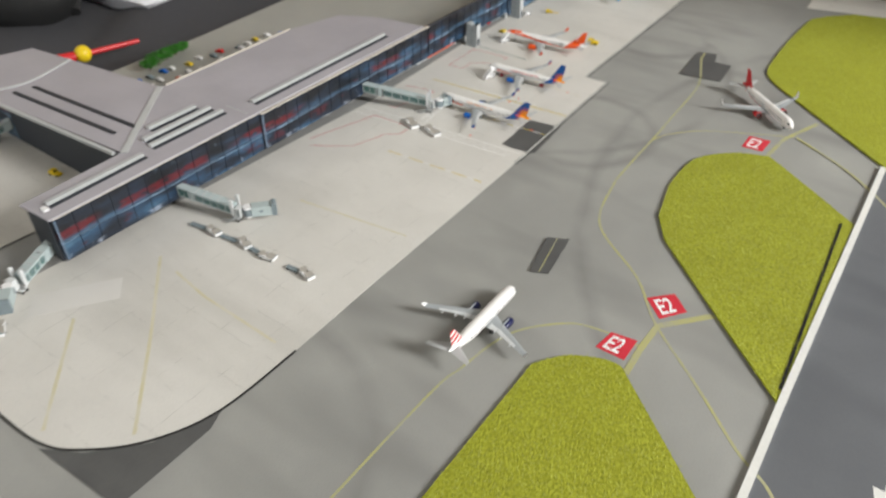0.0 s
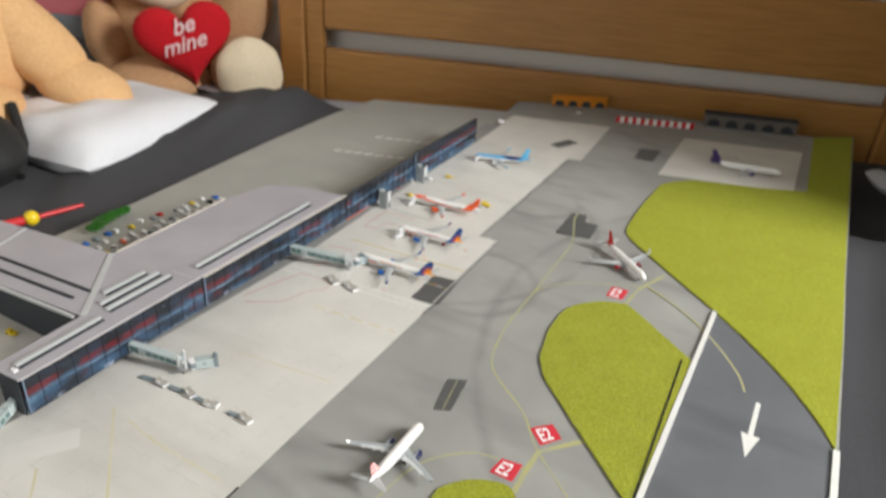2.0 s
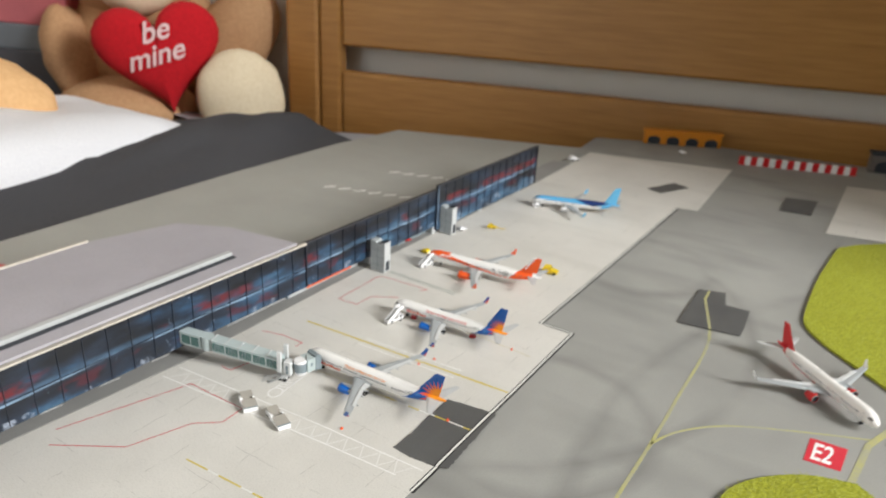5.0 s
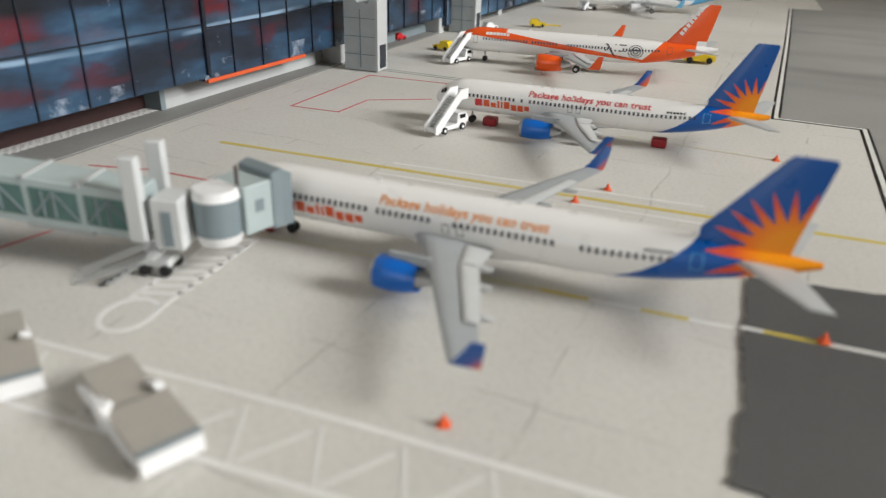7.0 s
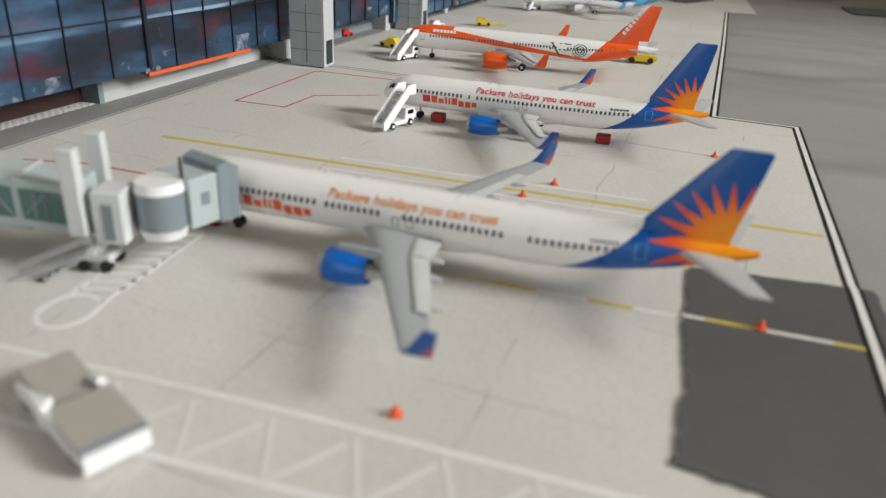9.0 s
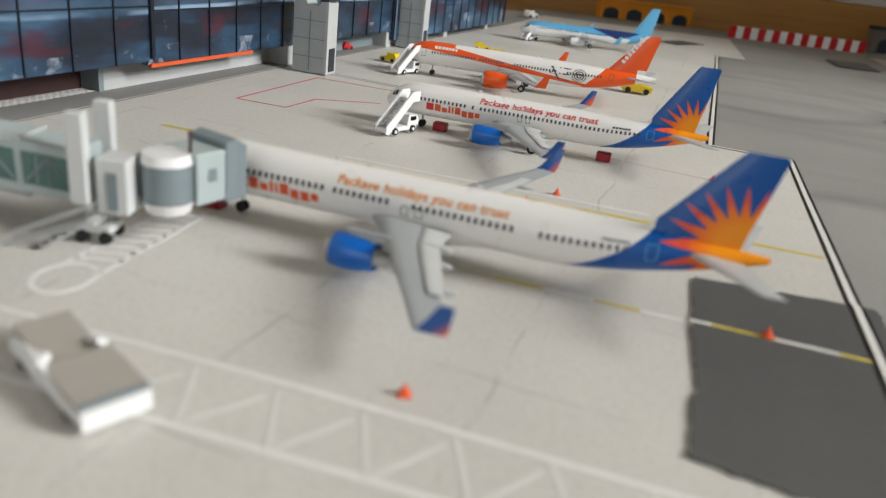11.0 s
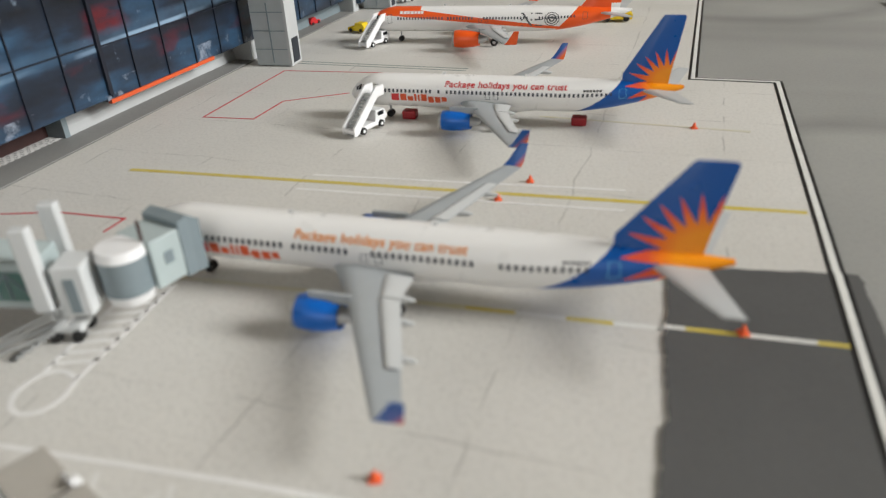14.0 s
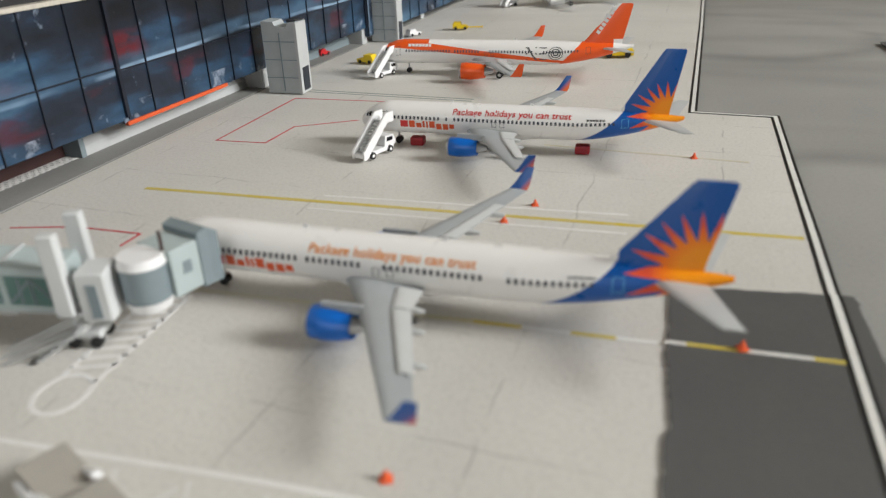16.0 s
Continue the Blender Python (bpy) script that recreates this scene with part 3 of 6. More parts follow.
for word, u, v in (("be", -0.020, 0.036), ("mine", -0.050, -0.006)):
    letters(word, 0.047, lambda a, b, c, u=u, v=v: Vector((u + a, -0.0325 + 0.9 * ((u + a) ** 2 + (v + b) ** 2) - c, v + b + 0.16 * a)), "stitched_word", M_STITCH, hc, shear=0.25, bold=0.0006, thick=0.001)

# boxes and books stacked behind the bears
for k, (w, d, h, c, lab) in enumerate(((0.24, 0.18, 0.10, srgb(0.30, 0.30, 0.33), "dark grey storage box"), (0.25, 0.18, 0.045, srgb(0.45, 0.47, 0.5), "grey cardboard box"),
                                       (0.23, 0.17, 0.07, srgb(0.78, 0.42, 0.45), "dusty pink box"), (0.2, 0.16, 0.05, srgb(0.86, 0.86, 0.88), "white cardboard box"), (0.25, 0.17, 0.02, srgb(0.45, 0.44, 0.55), "grey violet book"))):
    z0 = sum((0.10, 0.045, 0.07, 0.05, 0.02)[:k]) - 0.04
    ob = part("storage_box", box(-w / 2, w / 2, -d / 2, d / 2, z0, z0 + h, bevel=0.003), plain(f"box_card_{'abcde'[k]}", c, 0.6), at=ROOM @ pose(-1.34 + 0.008 * k, -0.065, 0, 0, 0, 2 * k - 3))
    tagged(ob, lab + " in a stack beside the bed", "box")
st = part("bag_strap", merge(tube((-0.80, -0.17, 0.075), (-0.74, -0.20, 0.03), 0.008), tube((-0.74, -0.20, 0.03), (-0.70, -0.24, 0.0), 0.008)), M_TYRE, smooth=True)
tagged(st, "thin black strap hanging over the pillow", "strap")
bg = part("black_bag", ellipsoid((-0.80, -0.27, 0.03), (0.12, 0.08, 0.07), rough=0.008), M_TYRE, smooth=True)
tagged(bg, "black fabric bag lying on the duvet", "bag")
wh = part("folded_cloth", pillow_mesh(0.09, 0.08, 0.025, 14), M_SHEET, smooth=True, at=pose(0.50, 0.64, -0.01, 0, 8, 20))
tagged(wh, "white folded cloth beside the board", "cloth")

# ---- the model board ----
E_ = 0.0004
base_pts = [(-0.49, -1.0), (0.46, -1.0), (0.452, -0.36), (0.443, 0.0), (0.436, 0.2), (0.42, 0.86), (0.345, 0.80), (-0.09, 0.705), (-0.244, 0.62), (-0.235, 0.54), (-0.497, 0.428), (-0.508, 0.3), (-0.505, 0.1), (-0.49, -0.2)]
structure("ground", slab(base_pts, -0.006, 0.0), M_TAXI, "grey card taxiway base of the model airport", "model base")
structure("car_park_board", slab([(-0.49, -0.47), (-0.245, -0.47), (-0.2, -0.1), (-0.205, 0.33), (-0.235, 0.535), (-0.495, 0.426), (-0.507, 0.3), (-0.504, 0.1), (-0.489, -0.2)], E_, 2 * E_), M_SLAB, "plain grey board behind the terminal", "board")
apron_s = smooth_line([(-0.213, -0.678), (-0.134, -0.673), (-0.068, -0.67), (-0.037, -0.655), (-0.010, -0.626), (0.006, -0.585), (0.008, -0.52)], 6)
EAST_EDGE = [(0.0062, -0.43), (0.0056, -0.30), (0.0045, -0.195), (0.0036, -0.17), (0.003, -0.14), (0.0022, -0.10), (0.001, -0.05), (0, 0)]
apron = apron_s + EAST_EDGE + [ (-0.027, 0), (-0.028, 0.18), (-0.030, 0.361), (-0.008, 0.366), (-0.021, 0.582), (-0.212, 0.522), (-0.203, 0.35), (-0.200, 0.0), (-0.193, -0.2), (-0.205, -0.42), (-0.222, -0.667)]
structure("apron", slab(apron, E_, 2 * E_), M_APRON, "pale grey printed card parking apron", "apron")
structure("apron_west", slab([(-0.485, -0.70), (-0.275, -0.62), (-0.262, -0.47), (-0.485, -0.475)], 2.5 * E_, 3.5 * E_), M_APRON, "pale grey printed card apron behind the terminal", "apron")
structure("service_road", slab([(-0.222, -0.667), (-0.205, -0.42), (-0.193, -0.2), (-0.200, 0.0), (-0.203, 0.35), (-0.206, 0.44), (-0.232, 0.44), (-0.245, 0.0), (-0.25, -0.47), (-0.27, -0.62), (-0.30, -0.70)], 2.5 * E_, 3.2 * E_), M_ROAD, "grey card service road along the terminal", "road")
structure("apron_north_east", slab([(0.122, 0.615), (0.126, 0.392), (0.342, 0.451), (0.336, 0.681)], E_, 2 * E_), M_APRON, "pale grey printed card remote stand", "apron")
structure("runway", slab([(0.30, -1.0), (0.452, -1.0), (0.446, -0.36), (0.443, -0.192), (0.430, -0.168), (0.413, -0.141), (0.392, -0.111), (0.366, -0.080), (0.333, -0.045), (0.299, -0.012)], E_, 2 * E_), M_RUNWAY, "dark blue-grey card runway", "runway")
structure("apron_corner_patch", slab([(-0.062, -0.672), (-0.036, -0.657), (-0.009, -0.628), (0.004, -0.58), (0.012, -0.60), (0.012, -0.668)], E_, 1.6 * E_), M_PATCH, "dark grey card filler at the apron corner", "patch")

for pts in ([(-0.0268, -0.1325), (0.0062, -0.1268), (0.0072, -0.141), (0.0095, -0.172), (0.0102, -0.188), (0.003, -0.191), (-0.004, -0.1922), (-0.014, -0.1932), (-0.025, -0.1922), (-0.0248, -0.176), (-0.0262, -0.158)],
            [(0.088, -0.301), (0.105, -0.292), (0.112, -0.342), (0.098, -0.348)],
            [(0.056, 0.148), (0.077, 0.156), (0.083, 0.131), (0.103, 0.132), (0.107, 0.082), (0.0595, 0.073)],
            [(-0.084, 0.408), (-0.065, 0.457), (-0.043, 0.449), (-0.064, 0.401)],
            [(0.065, 0.498), (0.101, 0.510), (0.103, 0.443), (0.069, 0.440)]):
    # torn, slightly ragged edges
    rag = []
    for (x, y), (x2, y2) in zip(pts, pts[1:] + pts[:1]):
        for s in range(14):
            f = s / 14
            px, py = x + (x2 - x) * f, y + (y2 - y) * f
            rag.append((px + 0.0008 * noise.noise((px * 420, py * 420, 1)) + 0.0003 * noise.noise((px * 1300, py * 1300, 4)), py + 0.0008 * noise.noise((px * 420, py * 420, 9)) + 0.0003 * noise.noise((px * 1300, py * 1300, 7))))
    structure("surface_patch", slab(rag, 2.2 * E_, 3.2 * E_), M_PATCH, "dark grey torn card patch glued on the surface", "patch")


# turf pieces
def turf(points, label, count, seed):
    bm = slab(points, E_, 0.0022)
    ob = structure("grass", bm, M_GRASS, label, "grass")
    rng = random.Random(seed)
    xs, ys = [p[0] for p in points], [p[1] for p in points]

    def inside(x, y):
        c = False
        for (x1, y1), (x2, y2) in zip(points, points[1:] + points[:1]):
            if (y1 > y) != (y2 > y) and x < (x2 - x1) * (y - y1) / (y2 - y1) + x1:
                c = not c
        return c
    verts, faces = [], []
    while len(faces) < count:
        x, y = rng.uniform(min(xs), max(xs)), rng.uniform(min(ys), max(ys))
        if not inside(x, y):
            continue
        a, h = rng.uniform(0, 6.28), rng.uniform(0.0006, 0.0016)
        w, l = 0.0003, rng.uniform(0.0006, 0.0036)
        dx, dy = math.cos(a), math.sin(a)
        k = len(verts)
        verts += [(x - dy * w, y + dx * w, 0.0021), (x + dy * w, y - dx * w, 0.0021), (x + dx * l, y + dy * l, 0.0021 + h)]
        faces.append((k, k + 1, k + 2))
    me = bpy.data.meshes.new("grass_fibres")
    me.from_pydata(verts, [], faces)
    me.materials.append(M_BLADE)
    tagged(new("grass_fibres", me), "loose yellow-green flock fibres on the turf", "grass", kind="stuff")
    return ob


turf(smooth_line([(0.142, -0.165), (0.142, -0.119), (0.152, -0.092), (0.176, -0.068), (0.203, -0.057)], 5) + [(0.232, -0.078), (0.296, -0.128), (0.2985, -0.368), (0.233, -0.306), (0.17, -0.245), (0.153, -0.216)], "yellow-green flocked turf island between taxiways", 9000, 1)
turf([(0.152, -1.0), (0.150, -0.434)] + smooth_line([(0.152, -0.430), (0.166, -0.412), (0.186, -0.401), (0.200, -0.399), (0.207, -0.404)], 4) + [(0.2985, -0.484), (0.298, -1.0)], "yellow-green flocked turf with rounded tip", 12000, 2)
turf([(0.300, -0.010), (0.335, -0.043), (0.368, -0.078), (0.394, -0.109), (0.415, -0.139), (0.432, -0.166), (0.4445, -0.192), (0.441, 0.0), (0.434, 0.2), (0.417, 0.85), (0.347, 0.79), (0.362, 0.47), (0.291, 0.436), (0.188, 0.401), (0.16, 0.372), (0.145, 0.35)] + smooth_line([(0.143, 0.34), (0.139, 0.25), (0.141, 0.16), (0.148, 0.13), (0.167, 0.106)], 4) + [(0.223, 0.057)], "large yellow-green flocked turf field", 11000, 3)
tagged(part("grass_seam", ribbon([(0.287, -0.134), (0.2965, -0.356)], 0.0022, 0.0022, 0.0027), M_BLACK), "dark seam cut along the turf", "seam", kind="structure")

# painted markings
L0, L1 = 1.5 * E_, 2.18 * E_
T0, T1 = -0.0002, 0.00014
L2, L3 = 3.0 * E_, 3.4 * E_


def marking(name, bm, mat, label):
    tagged(part(name, bm, mat), label, "marking", kind="structure")


marking("runway_edge_line", ribbon([(0.2995, -0.012), (0.3005, -0.37), (0.302, -0.49), (0.302, -1.0)], 0.0052, L0, 0.003), M_WHITE_LINE, "white card strip along the runway edge")
marking("runway_edge_line", ribbon([(0.4455, -0.193), (0.4485, -0.36), (0.452, -1.0)], 0.006, L0, 0.003), M_WHITE_LINE, "white card strip along the runway edge")
marking("runway_end_line", ribbon([(0.304, -0.489), (0.45, -0.485)], 0.005, L0, L1), M_WHITE_LINE, "white line across the runway")
for k in range(5):
    marking("threshold_bar", ribbon([(0.318 + 0.026 * k, -0.50), (0.318 + 0.026 * k, -0.60)], 0.009, L0, L1), M_WHITE_LINE, "white threshold bar on the runway")
for y in (-0.160, -0.343):
    dx = 0.3712
    bm = ribbon([(dx, y), (dx, y - 0.0539)], 0.0048, L0, L1)
    slab([(dx - 0.0088, y - 0.054), (dx + 0.0088, y - 0.054), (dx, y - 0.0885)], L0, L1, bm)
    marking("runway_arrow", bm, M_WHITE_LINE, "white painted arrow on the runway")
marking("runway_lead_line", ribbon(smooth_line([(0.215, 0.0), (0.27, -0.035), (0.312, -0.077), (0.344, -0.121), (0.356, -0.15)]), 0.0026, L0, L1), M_DULL_YELLOW, "worn yellow taxi line curving onto the runway")
marking("taxi_line", ribbon(smooth_line([(0.060, 0.144), (0.064, 0.125), (0.088, 0.062), (0.093, -0.035), (0.095, -0.093), (0.096, -0.154), (0.099, -0.195), (0.116, -0.257), (0.171, -0.303), (0.203, -0.343), (0.248, -0.382), (0.286, -0.417), (0.298, -0.426)]), 0.0021, T0, T1), M_DULL_YELLOW, "worn yellow taxi line on grey card")
marking("runway_lead_line", ribbon(smooth_line([(0.304, -0.430), (0.316, -0.440), (0.336, -0.472), (0.343, -0.6)]), 0.0021, L0, L1), M_DULL_YELLOW, "worn yellow taxi line curving onto the runway")
marking("taxi_line", ribbon(smooth_line([(0.205, -0.372), (0.172, -0.374), (0.149, -0.383), (0.122, -0.415), (0.112, -0.462), (0.107, -0.531), (0.11, -0.9)]), 0.0018, T0, T1), M_DULL_YELLOW, "worn yellow taxi line on grey card")
marking("taxi_line", ribbon(smooth_line([(0.095, -0.093), (0.105, -0.070), (0.129, -0.044), (0.17, -0.02), (0.21, 0.0)]), 0.0016, T0, T1), M_DULL_YELLOW, "worn yellow taxi line on grey card")
marking("holding_line", ribbon([(0.236, -0.310), (0.206, -0.345), (0.205, -0.372), (0.206, -0.402)], 0.0048, T0, T1 + 0.00012), M_DULL_YELLOW, "worn yellow holding line at the taxiway")
marking("holding_line", ribbon([(0.2, -0.06), (0.205, -0.01), (0.225, 0.045)], 0.0040, T0, T1 + 0.00012), M_DULL_YELLOW, "worn yellow holding line at the taxiway")
marking("patch_line", ribbon([(0.064, 0.150), (0.066, 0.13), (0.084, 0.078)], 0.002, L2, L3), M_DULL_YELLOW, "worn yellow line across a dark patch")
marking("patch_line", ribbon([(0.096, -0.297), (0.105, -0.345)], 0.0008, L2, L3), M_DULL_YELLOW, "worn yellow line across a dark patch")

# taxiway signs lying flat
for quad in ([(0.187, -0.321), (0.203, -0.304), (0.218, -0.318), (0.204, -0.337)], [(0.181, -0.371), (0.200, -0.368), (0.200, -0.391), (0.178, -0.391)],
             [(0.174, -0.024), (0.195, -0.022), (0.194, -0.048), (0.174, -0.050)]):
    a, b, c, d = [Vector(q) for q in quad]
    sg = group_root("ground_sign", Matrix(), "red square taxiway sign lettered in white", "sign")
    part("plate", slab(quad, T0, T1 + 0.0001), M_SIGN, sg)

    def on_sign(u, v, w, a=a, b=b, c=c, d=d):
        p = (d * (1 - u) + c * u) * (1 - v) + (a * (1 - u) + b * u) * v
        return Vector((p.x, p.y, T1 + 0.00017 + w))
    letters("E2", 1.05, lambda u, v, w: on_sign(0.13 + u * 0.56, 0.14 + v * 0.98, 0), "sign_letters", M_WHITE, sg, bold=0.02)

# apron edge: white line between two black ones
edge = [(0.0047, -0.215)] + EAST_EDGE[2:] + [(-0.027, 0), (-0.028, 0.18), (-0.030, 0.361)]
over = [(0.0042, -0.1905)] + EAST_EDGE[3:5] + [(0.0027, -0.1275)]
for pts, z0, z1 in ((edge, T0, L1), (over, L2, L3)):
    marking("apron_edge_line", ribbon(pts, 0.0030, z0, z1), M_BLACK, "black line along the apron edge")
    marking("apron_edge_line", ribbon(pts, 0.0013, z1, z1 + 0.0001), M_WHITE_LINE, "white line along the apron edge")
marking("apron_rim_line", ribbon(apron_s, 0.0016, L0, L1), M_BLACK, "dark cut edge of the rounded apron corner")
# stand centre lines
for pts, w, m, z in (([(-0.170, -0.114), (-0.158, -0.113), (-0.070, -0.1065), (0.0, -0.101)], 0.0016, M_YELLOW, L0), ([(-0.13, -0.1605), (-0.061, -0.1553)], 0.0011, M_PALE_YELLOW, L0),
                     ([(-0.156, -0.510), (-0.088, -0.57), (-0.023, -0.631)], 0.0024, M_PALE_YELLOW, L0),
                     ([(-0.147, -0.594), (-0.072, -0.663)], 0.0024, M_PALE_YELLOW, L0), ([(-0.13, -0.515), (-0.088, -0.521), (-0.009, -0.523)], 0.002, M_PALE_YELLOW, L0),
                     ([(-0.12, -0.385), (-0.01, -0.37)], 0.0018, M_PALE_YELLOW, L0), ([(-0.07, -0.049), (-0.01, -0.051)], 0.0009, M_PALE_YELLOW, L0)):
    marking("stand_line", ribbon(pts, w, z, L1), m, "yellow stand guide line on the apron")
for k in range(13):
    x0, x1 = -0.110 + 0.0082 * k, -0.110 + 0.0082 * (k + 1)
    marking("stand_line", ribbon([(x0, -0.271 + 0.0755 * (x0 + 0.11)), (x1, -0.271 + 0.0755 * (x1 + 0.11))], 0.0011, L0, L1), (M_YELLOW, M_WHITE_LINE)[k % 3 == 2], "yellow and white stand guide line on the apron")
stand_y = lambda x: -0.1553 + 0.068 * (x + 0.061)
for x0, x1, mat, z0, z1 in ((-0.061, -0.052, M_YELLOW, L0, L1), (-0.052, -0.043, M_PALE_LINE, L0, L1), (-0.043, -0.035, M_YELLOW, L0, L1), (-0.035, -0.0268, M_WHITE_LINE, L0, L1),
                            (-0.0268, -0.0232, M_WHITE_LINE, L2, L3), (-0.0232, -0.0135, M_YELLOW, L2, L3), (-0.0135, -0.003, M_WHITE_LINE, L2, L3), (-0.003, 0.0018, M_YELLOW, L2, L3)):
    marking("stand_line", ribbon([(x0, stand_y(x0)), (x1, stand_y(x1))], 0.00105, z0, z1), mat, "yellow and white stand guide line under the aircraft")
for p, q in (((-0.118, -0.106), (-0.039, -0.098)), ((-0.118, -0.115), (-0.038, -0.109))):
    marking("guide_line", ribbon([p, q], 0.0008, L0, L1), M_FAINT, "thin white guide line on the apron")
for pts in ([(-0.140, -0.037), (-0.159, -0.050), (-0.159, -0.069), (-0.177, -0.0705), (-0.179, -0.014), (-0.131, -0.010), (-0.133, -0.017)], [(-0.185, -0.146), (-0.169, -0.141), (-0.150, -0.140), (-0.150, -0.147)],
            [(-0.190, -0.30), (-0.170, -0.2285), (-0.1685, -0.2225), (-0.122, -0.2205), (-0.121, -0.237), (-0.134, -0.2487), (-0.145, -0.285), (-0.18, -0.31)],
            [(-0.170, -0.1965), (-0.1615, -0.196), (-0.157, -0.170)]):
    marking("red_boundary_line", ribbon(pts, 0.0006, L0, L1), M_RED_LINE, "thin red equipment boundary line on the apron")
marking("guide_line", ribbon([(-0.179, -0.003), (-0.108, -0.003)], 0.0006, L0, L1), M_GREEN_LINE, "thin grey-green line on the apron")
marking("guide_line", ribbon([(-0.179, 0.000), (-0.108, 0.000)], 0.0006, L0, L1), M_GREEN_LINE, "thin grey-green line on the apron")
marking("pale_patch", slab([(-0.195, -0.597), (-0.158, -0.544), (-0.139, -0.560), (-0.176, -0.613)], L0, L1), plain("pale_patch_card", srgb(0.845, 0.835, 0.815), 0.6, vary=0.06, scale=60), "faint pale rectangle on the apron")
# hatched bay below the bridge head
loop = [(-0.1160, -0.1915), (-0.1148, -0.1960), (-0.1158, -0.1995), (-0.1188, -0.2008), (-0.1218, -0.1993), (-0.1234, -0.1960), (-0.1226, -0.1920), (-0.1195, -0.1905)]
marking("bay_outline", ribbon(smooth_line(loop + loop[:1]), 0.0010, L0, L1), M_FAINT, "white rounded bay outline on the apron")
for k in range(9):
    t = k / 8
    marking("hatch_stripe", ribbon([(-0.1232 - 0.0030 * t, -0.1895 + 0.0235 * t), (-0.1160 - 0.0030 * t, -0.1862 + 0.0235 * t)], 0.0008, L0, L1), M_FAINT, "white hatch stripe below the bridge")
for p, q in (((-0.1160, -0.1915), (-0.1190, -0.1620)), ((-0.1230, -0.1915), (-0.1265, -0.1650))):
    marking("bay_outline", ribbon([p, q], 0.0009, L0, L1), M_FAINT, "white bay side line on the apron")
# service lane with lattice hatching
marking("lane_line", ribbon([(-0.19, -0.2145), (-0.077, -0.203), (0.0, -0.198)], 0.0009, L0, L1), M_FAINT, "white line of the service lane")
marking("lane_line", ribbon([(-0.19, -0.228), (-0.058, -0.214), (-0.01, -0.210)], 0.0009, L0, L1), M_FAINT, "white line of the service lane")
for k in range(31):
    x = -0.185 + 0.0058 * k
    y = -0.2145 + 0.097 * (x + 0.185)
    marking("lane_hatch", ribbon([(x, y - 0.001), (x + 0.0052, y - 0.011)] if k % 2 else [(x, y - 0.011), (x + 0.0052, y - 0.002)], 0.0007, L0, L1), M_PALE_LINE, "faint white lattice stripe of the service lane")
# service road dashes and cross-hatching
for k in range(26):
    y = -0.64 + 0.038 * k
    x = -0.232 + 0.022 * min(1, max(0, (y + 0.64) / 0.35)) + (-0.004 if y > 0 else 0)
    marking("road_dash", ribbon([(x, y), (x + 0.0012, y + 0.013)], 0.0009, 3.0 * E_, 3.4 * E_), M_FAINT, "white centre dash of the service road")
for k in range(24):
    y = -0.158 + 0.0024 * k
    marking("road_hatch", ribbon([(-0.2085, y), (-0.2205, y + 0.0095)], 0.0008, 3.0 * E_, 3.4 * E_), M_FAINT, "white lattice hatching beside the terminal")
    marking("road_hatch", ribbon([(-0.2085, y + 0.0095), (-0.2205, y)], 0.0008, 3.0 * E_, 3.48 * E_), M_FAINT, "white lattice hatching beside the terminal")


# ---- terminal ----
WX = -0.197
M_SCUFF = plain("scuffed_blue_edge", srgb(0.45, 0.53, 0.62), 0.5, vary=0.6, scale=260)
term = group_root("terminal_building", Matrix(), "card model terminal with printed navy glazing and grey roof", "building")
for y0, y1, z0, z1, dx in ((-0.563, -0.352, 0.0113, 0.0505, 0.0), (-0.352, -0.0865, 0.0113, 0.0485, 0.0006), (-0.0865, 0.100, 0.0095, 0.0475, -0.0022), (0.100, 0.316, 0.005, 0.0515, -0.0012)):
    wall = part("glazed_wall", box(WX - 0.002 + dx, WX + dx, y0, y1, z0, z1), M_GLAZING, term, "printed navy glass front")
    n = max(1, round((y1 - y0) / 0.0158))
    for k in range(n + 1):
        y = y0 + (y1 - y0) * k / n
        part("mullion", box(WX + dx, WX + dx + 0.0005, max(y0, y - 0.0002), min(y1, y + 0.0002), z0, z1), M_MULLION, wall)
    for z in (z0 + 0.0165,):
        part("transom", box(WX + dx, WX + dx + 0.0004, y0, y1, z - 0.0002, z + 0.0002), M_MULLION, wall)
    part("rim", box(WX - 0.0022 + dx, WX + dx + 0.0008, y0, y1, z1, z1 + 0.0012), M_CREAM_RIM if y1 < 0 else M_RIM, wall)
    part("edge_strip", box(WX - 0.001 + dx, WX + dx + 0.0007, y0 + 0.0002, y0 + 0.0018, z0 + 0.001, z1 - 0.001), M_SCUFF, wall)
    part("edge_strip", box(WX - 0.001 + dx, WX + dx + 0.001, y1 - 0.0014, y1, z0 + 0.001, z1 - 0.001), M_MULLION, wall)
# back supports of the free-standing far wall
for y in (0.0, 0.1, 0.19, 0.28):
    part("support_tab", box(WX - 0.016, WX - 0.0035, y - 0.003, y + 0.003, 2 * E_, 0.040, bevel=0.0005), M_KERB, term)
part("back_board", box(WX - 0.018, WX - 0.0165, -0.085, 0.31, 2 * E_, 0.030), M_KERB, term)
part("orange_trim", box(WX - 0.003, WX - 0.0015, -0.085, -0.03, 0.0086, 0.0098), M_ORANGE_TRIM, term)
# First plinth's dark red includes the shade under the wall.
part("plinth", box(-0.245, -0.214, -0.555, -0.088, 3.3 * E_, 0.0108), M_BRICKRED, term)
part("plinth", box(-0.228, -0.214, -0.088, 0.30, 3.3 * E_, 0.0088), M_BRIDGE_D, term)
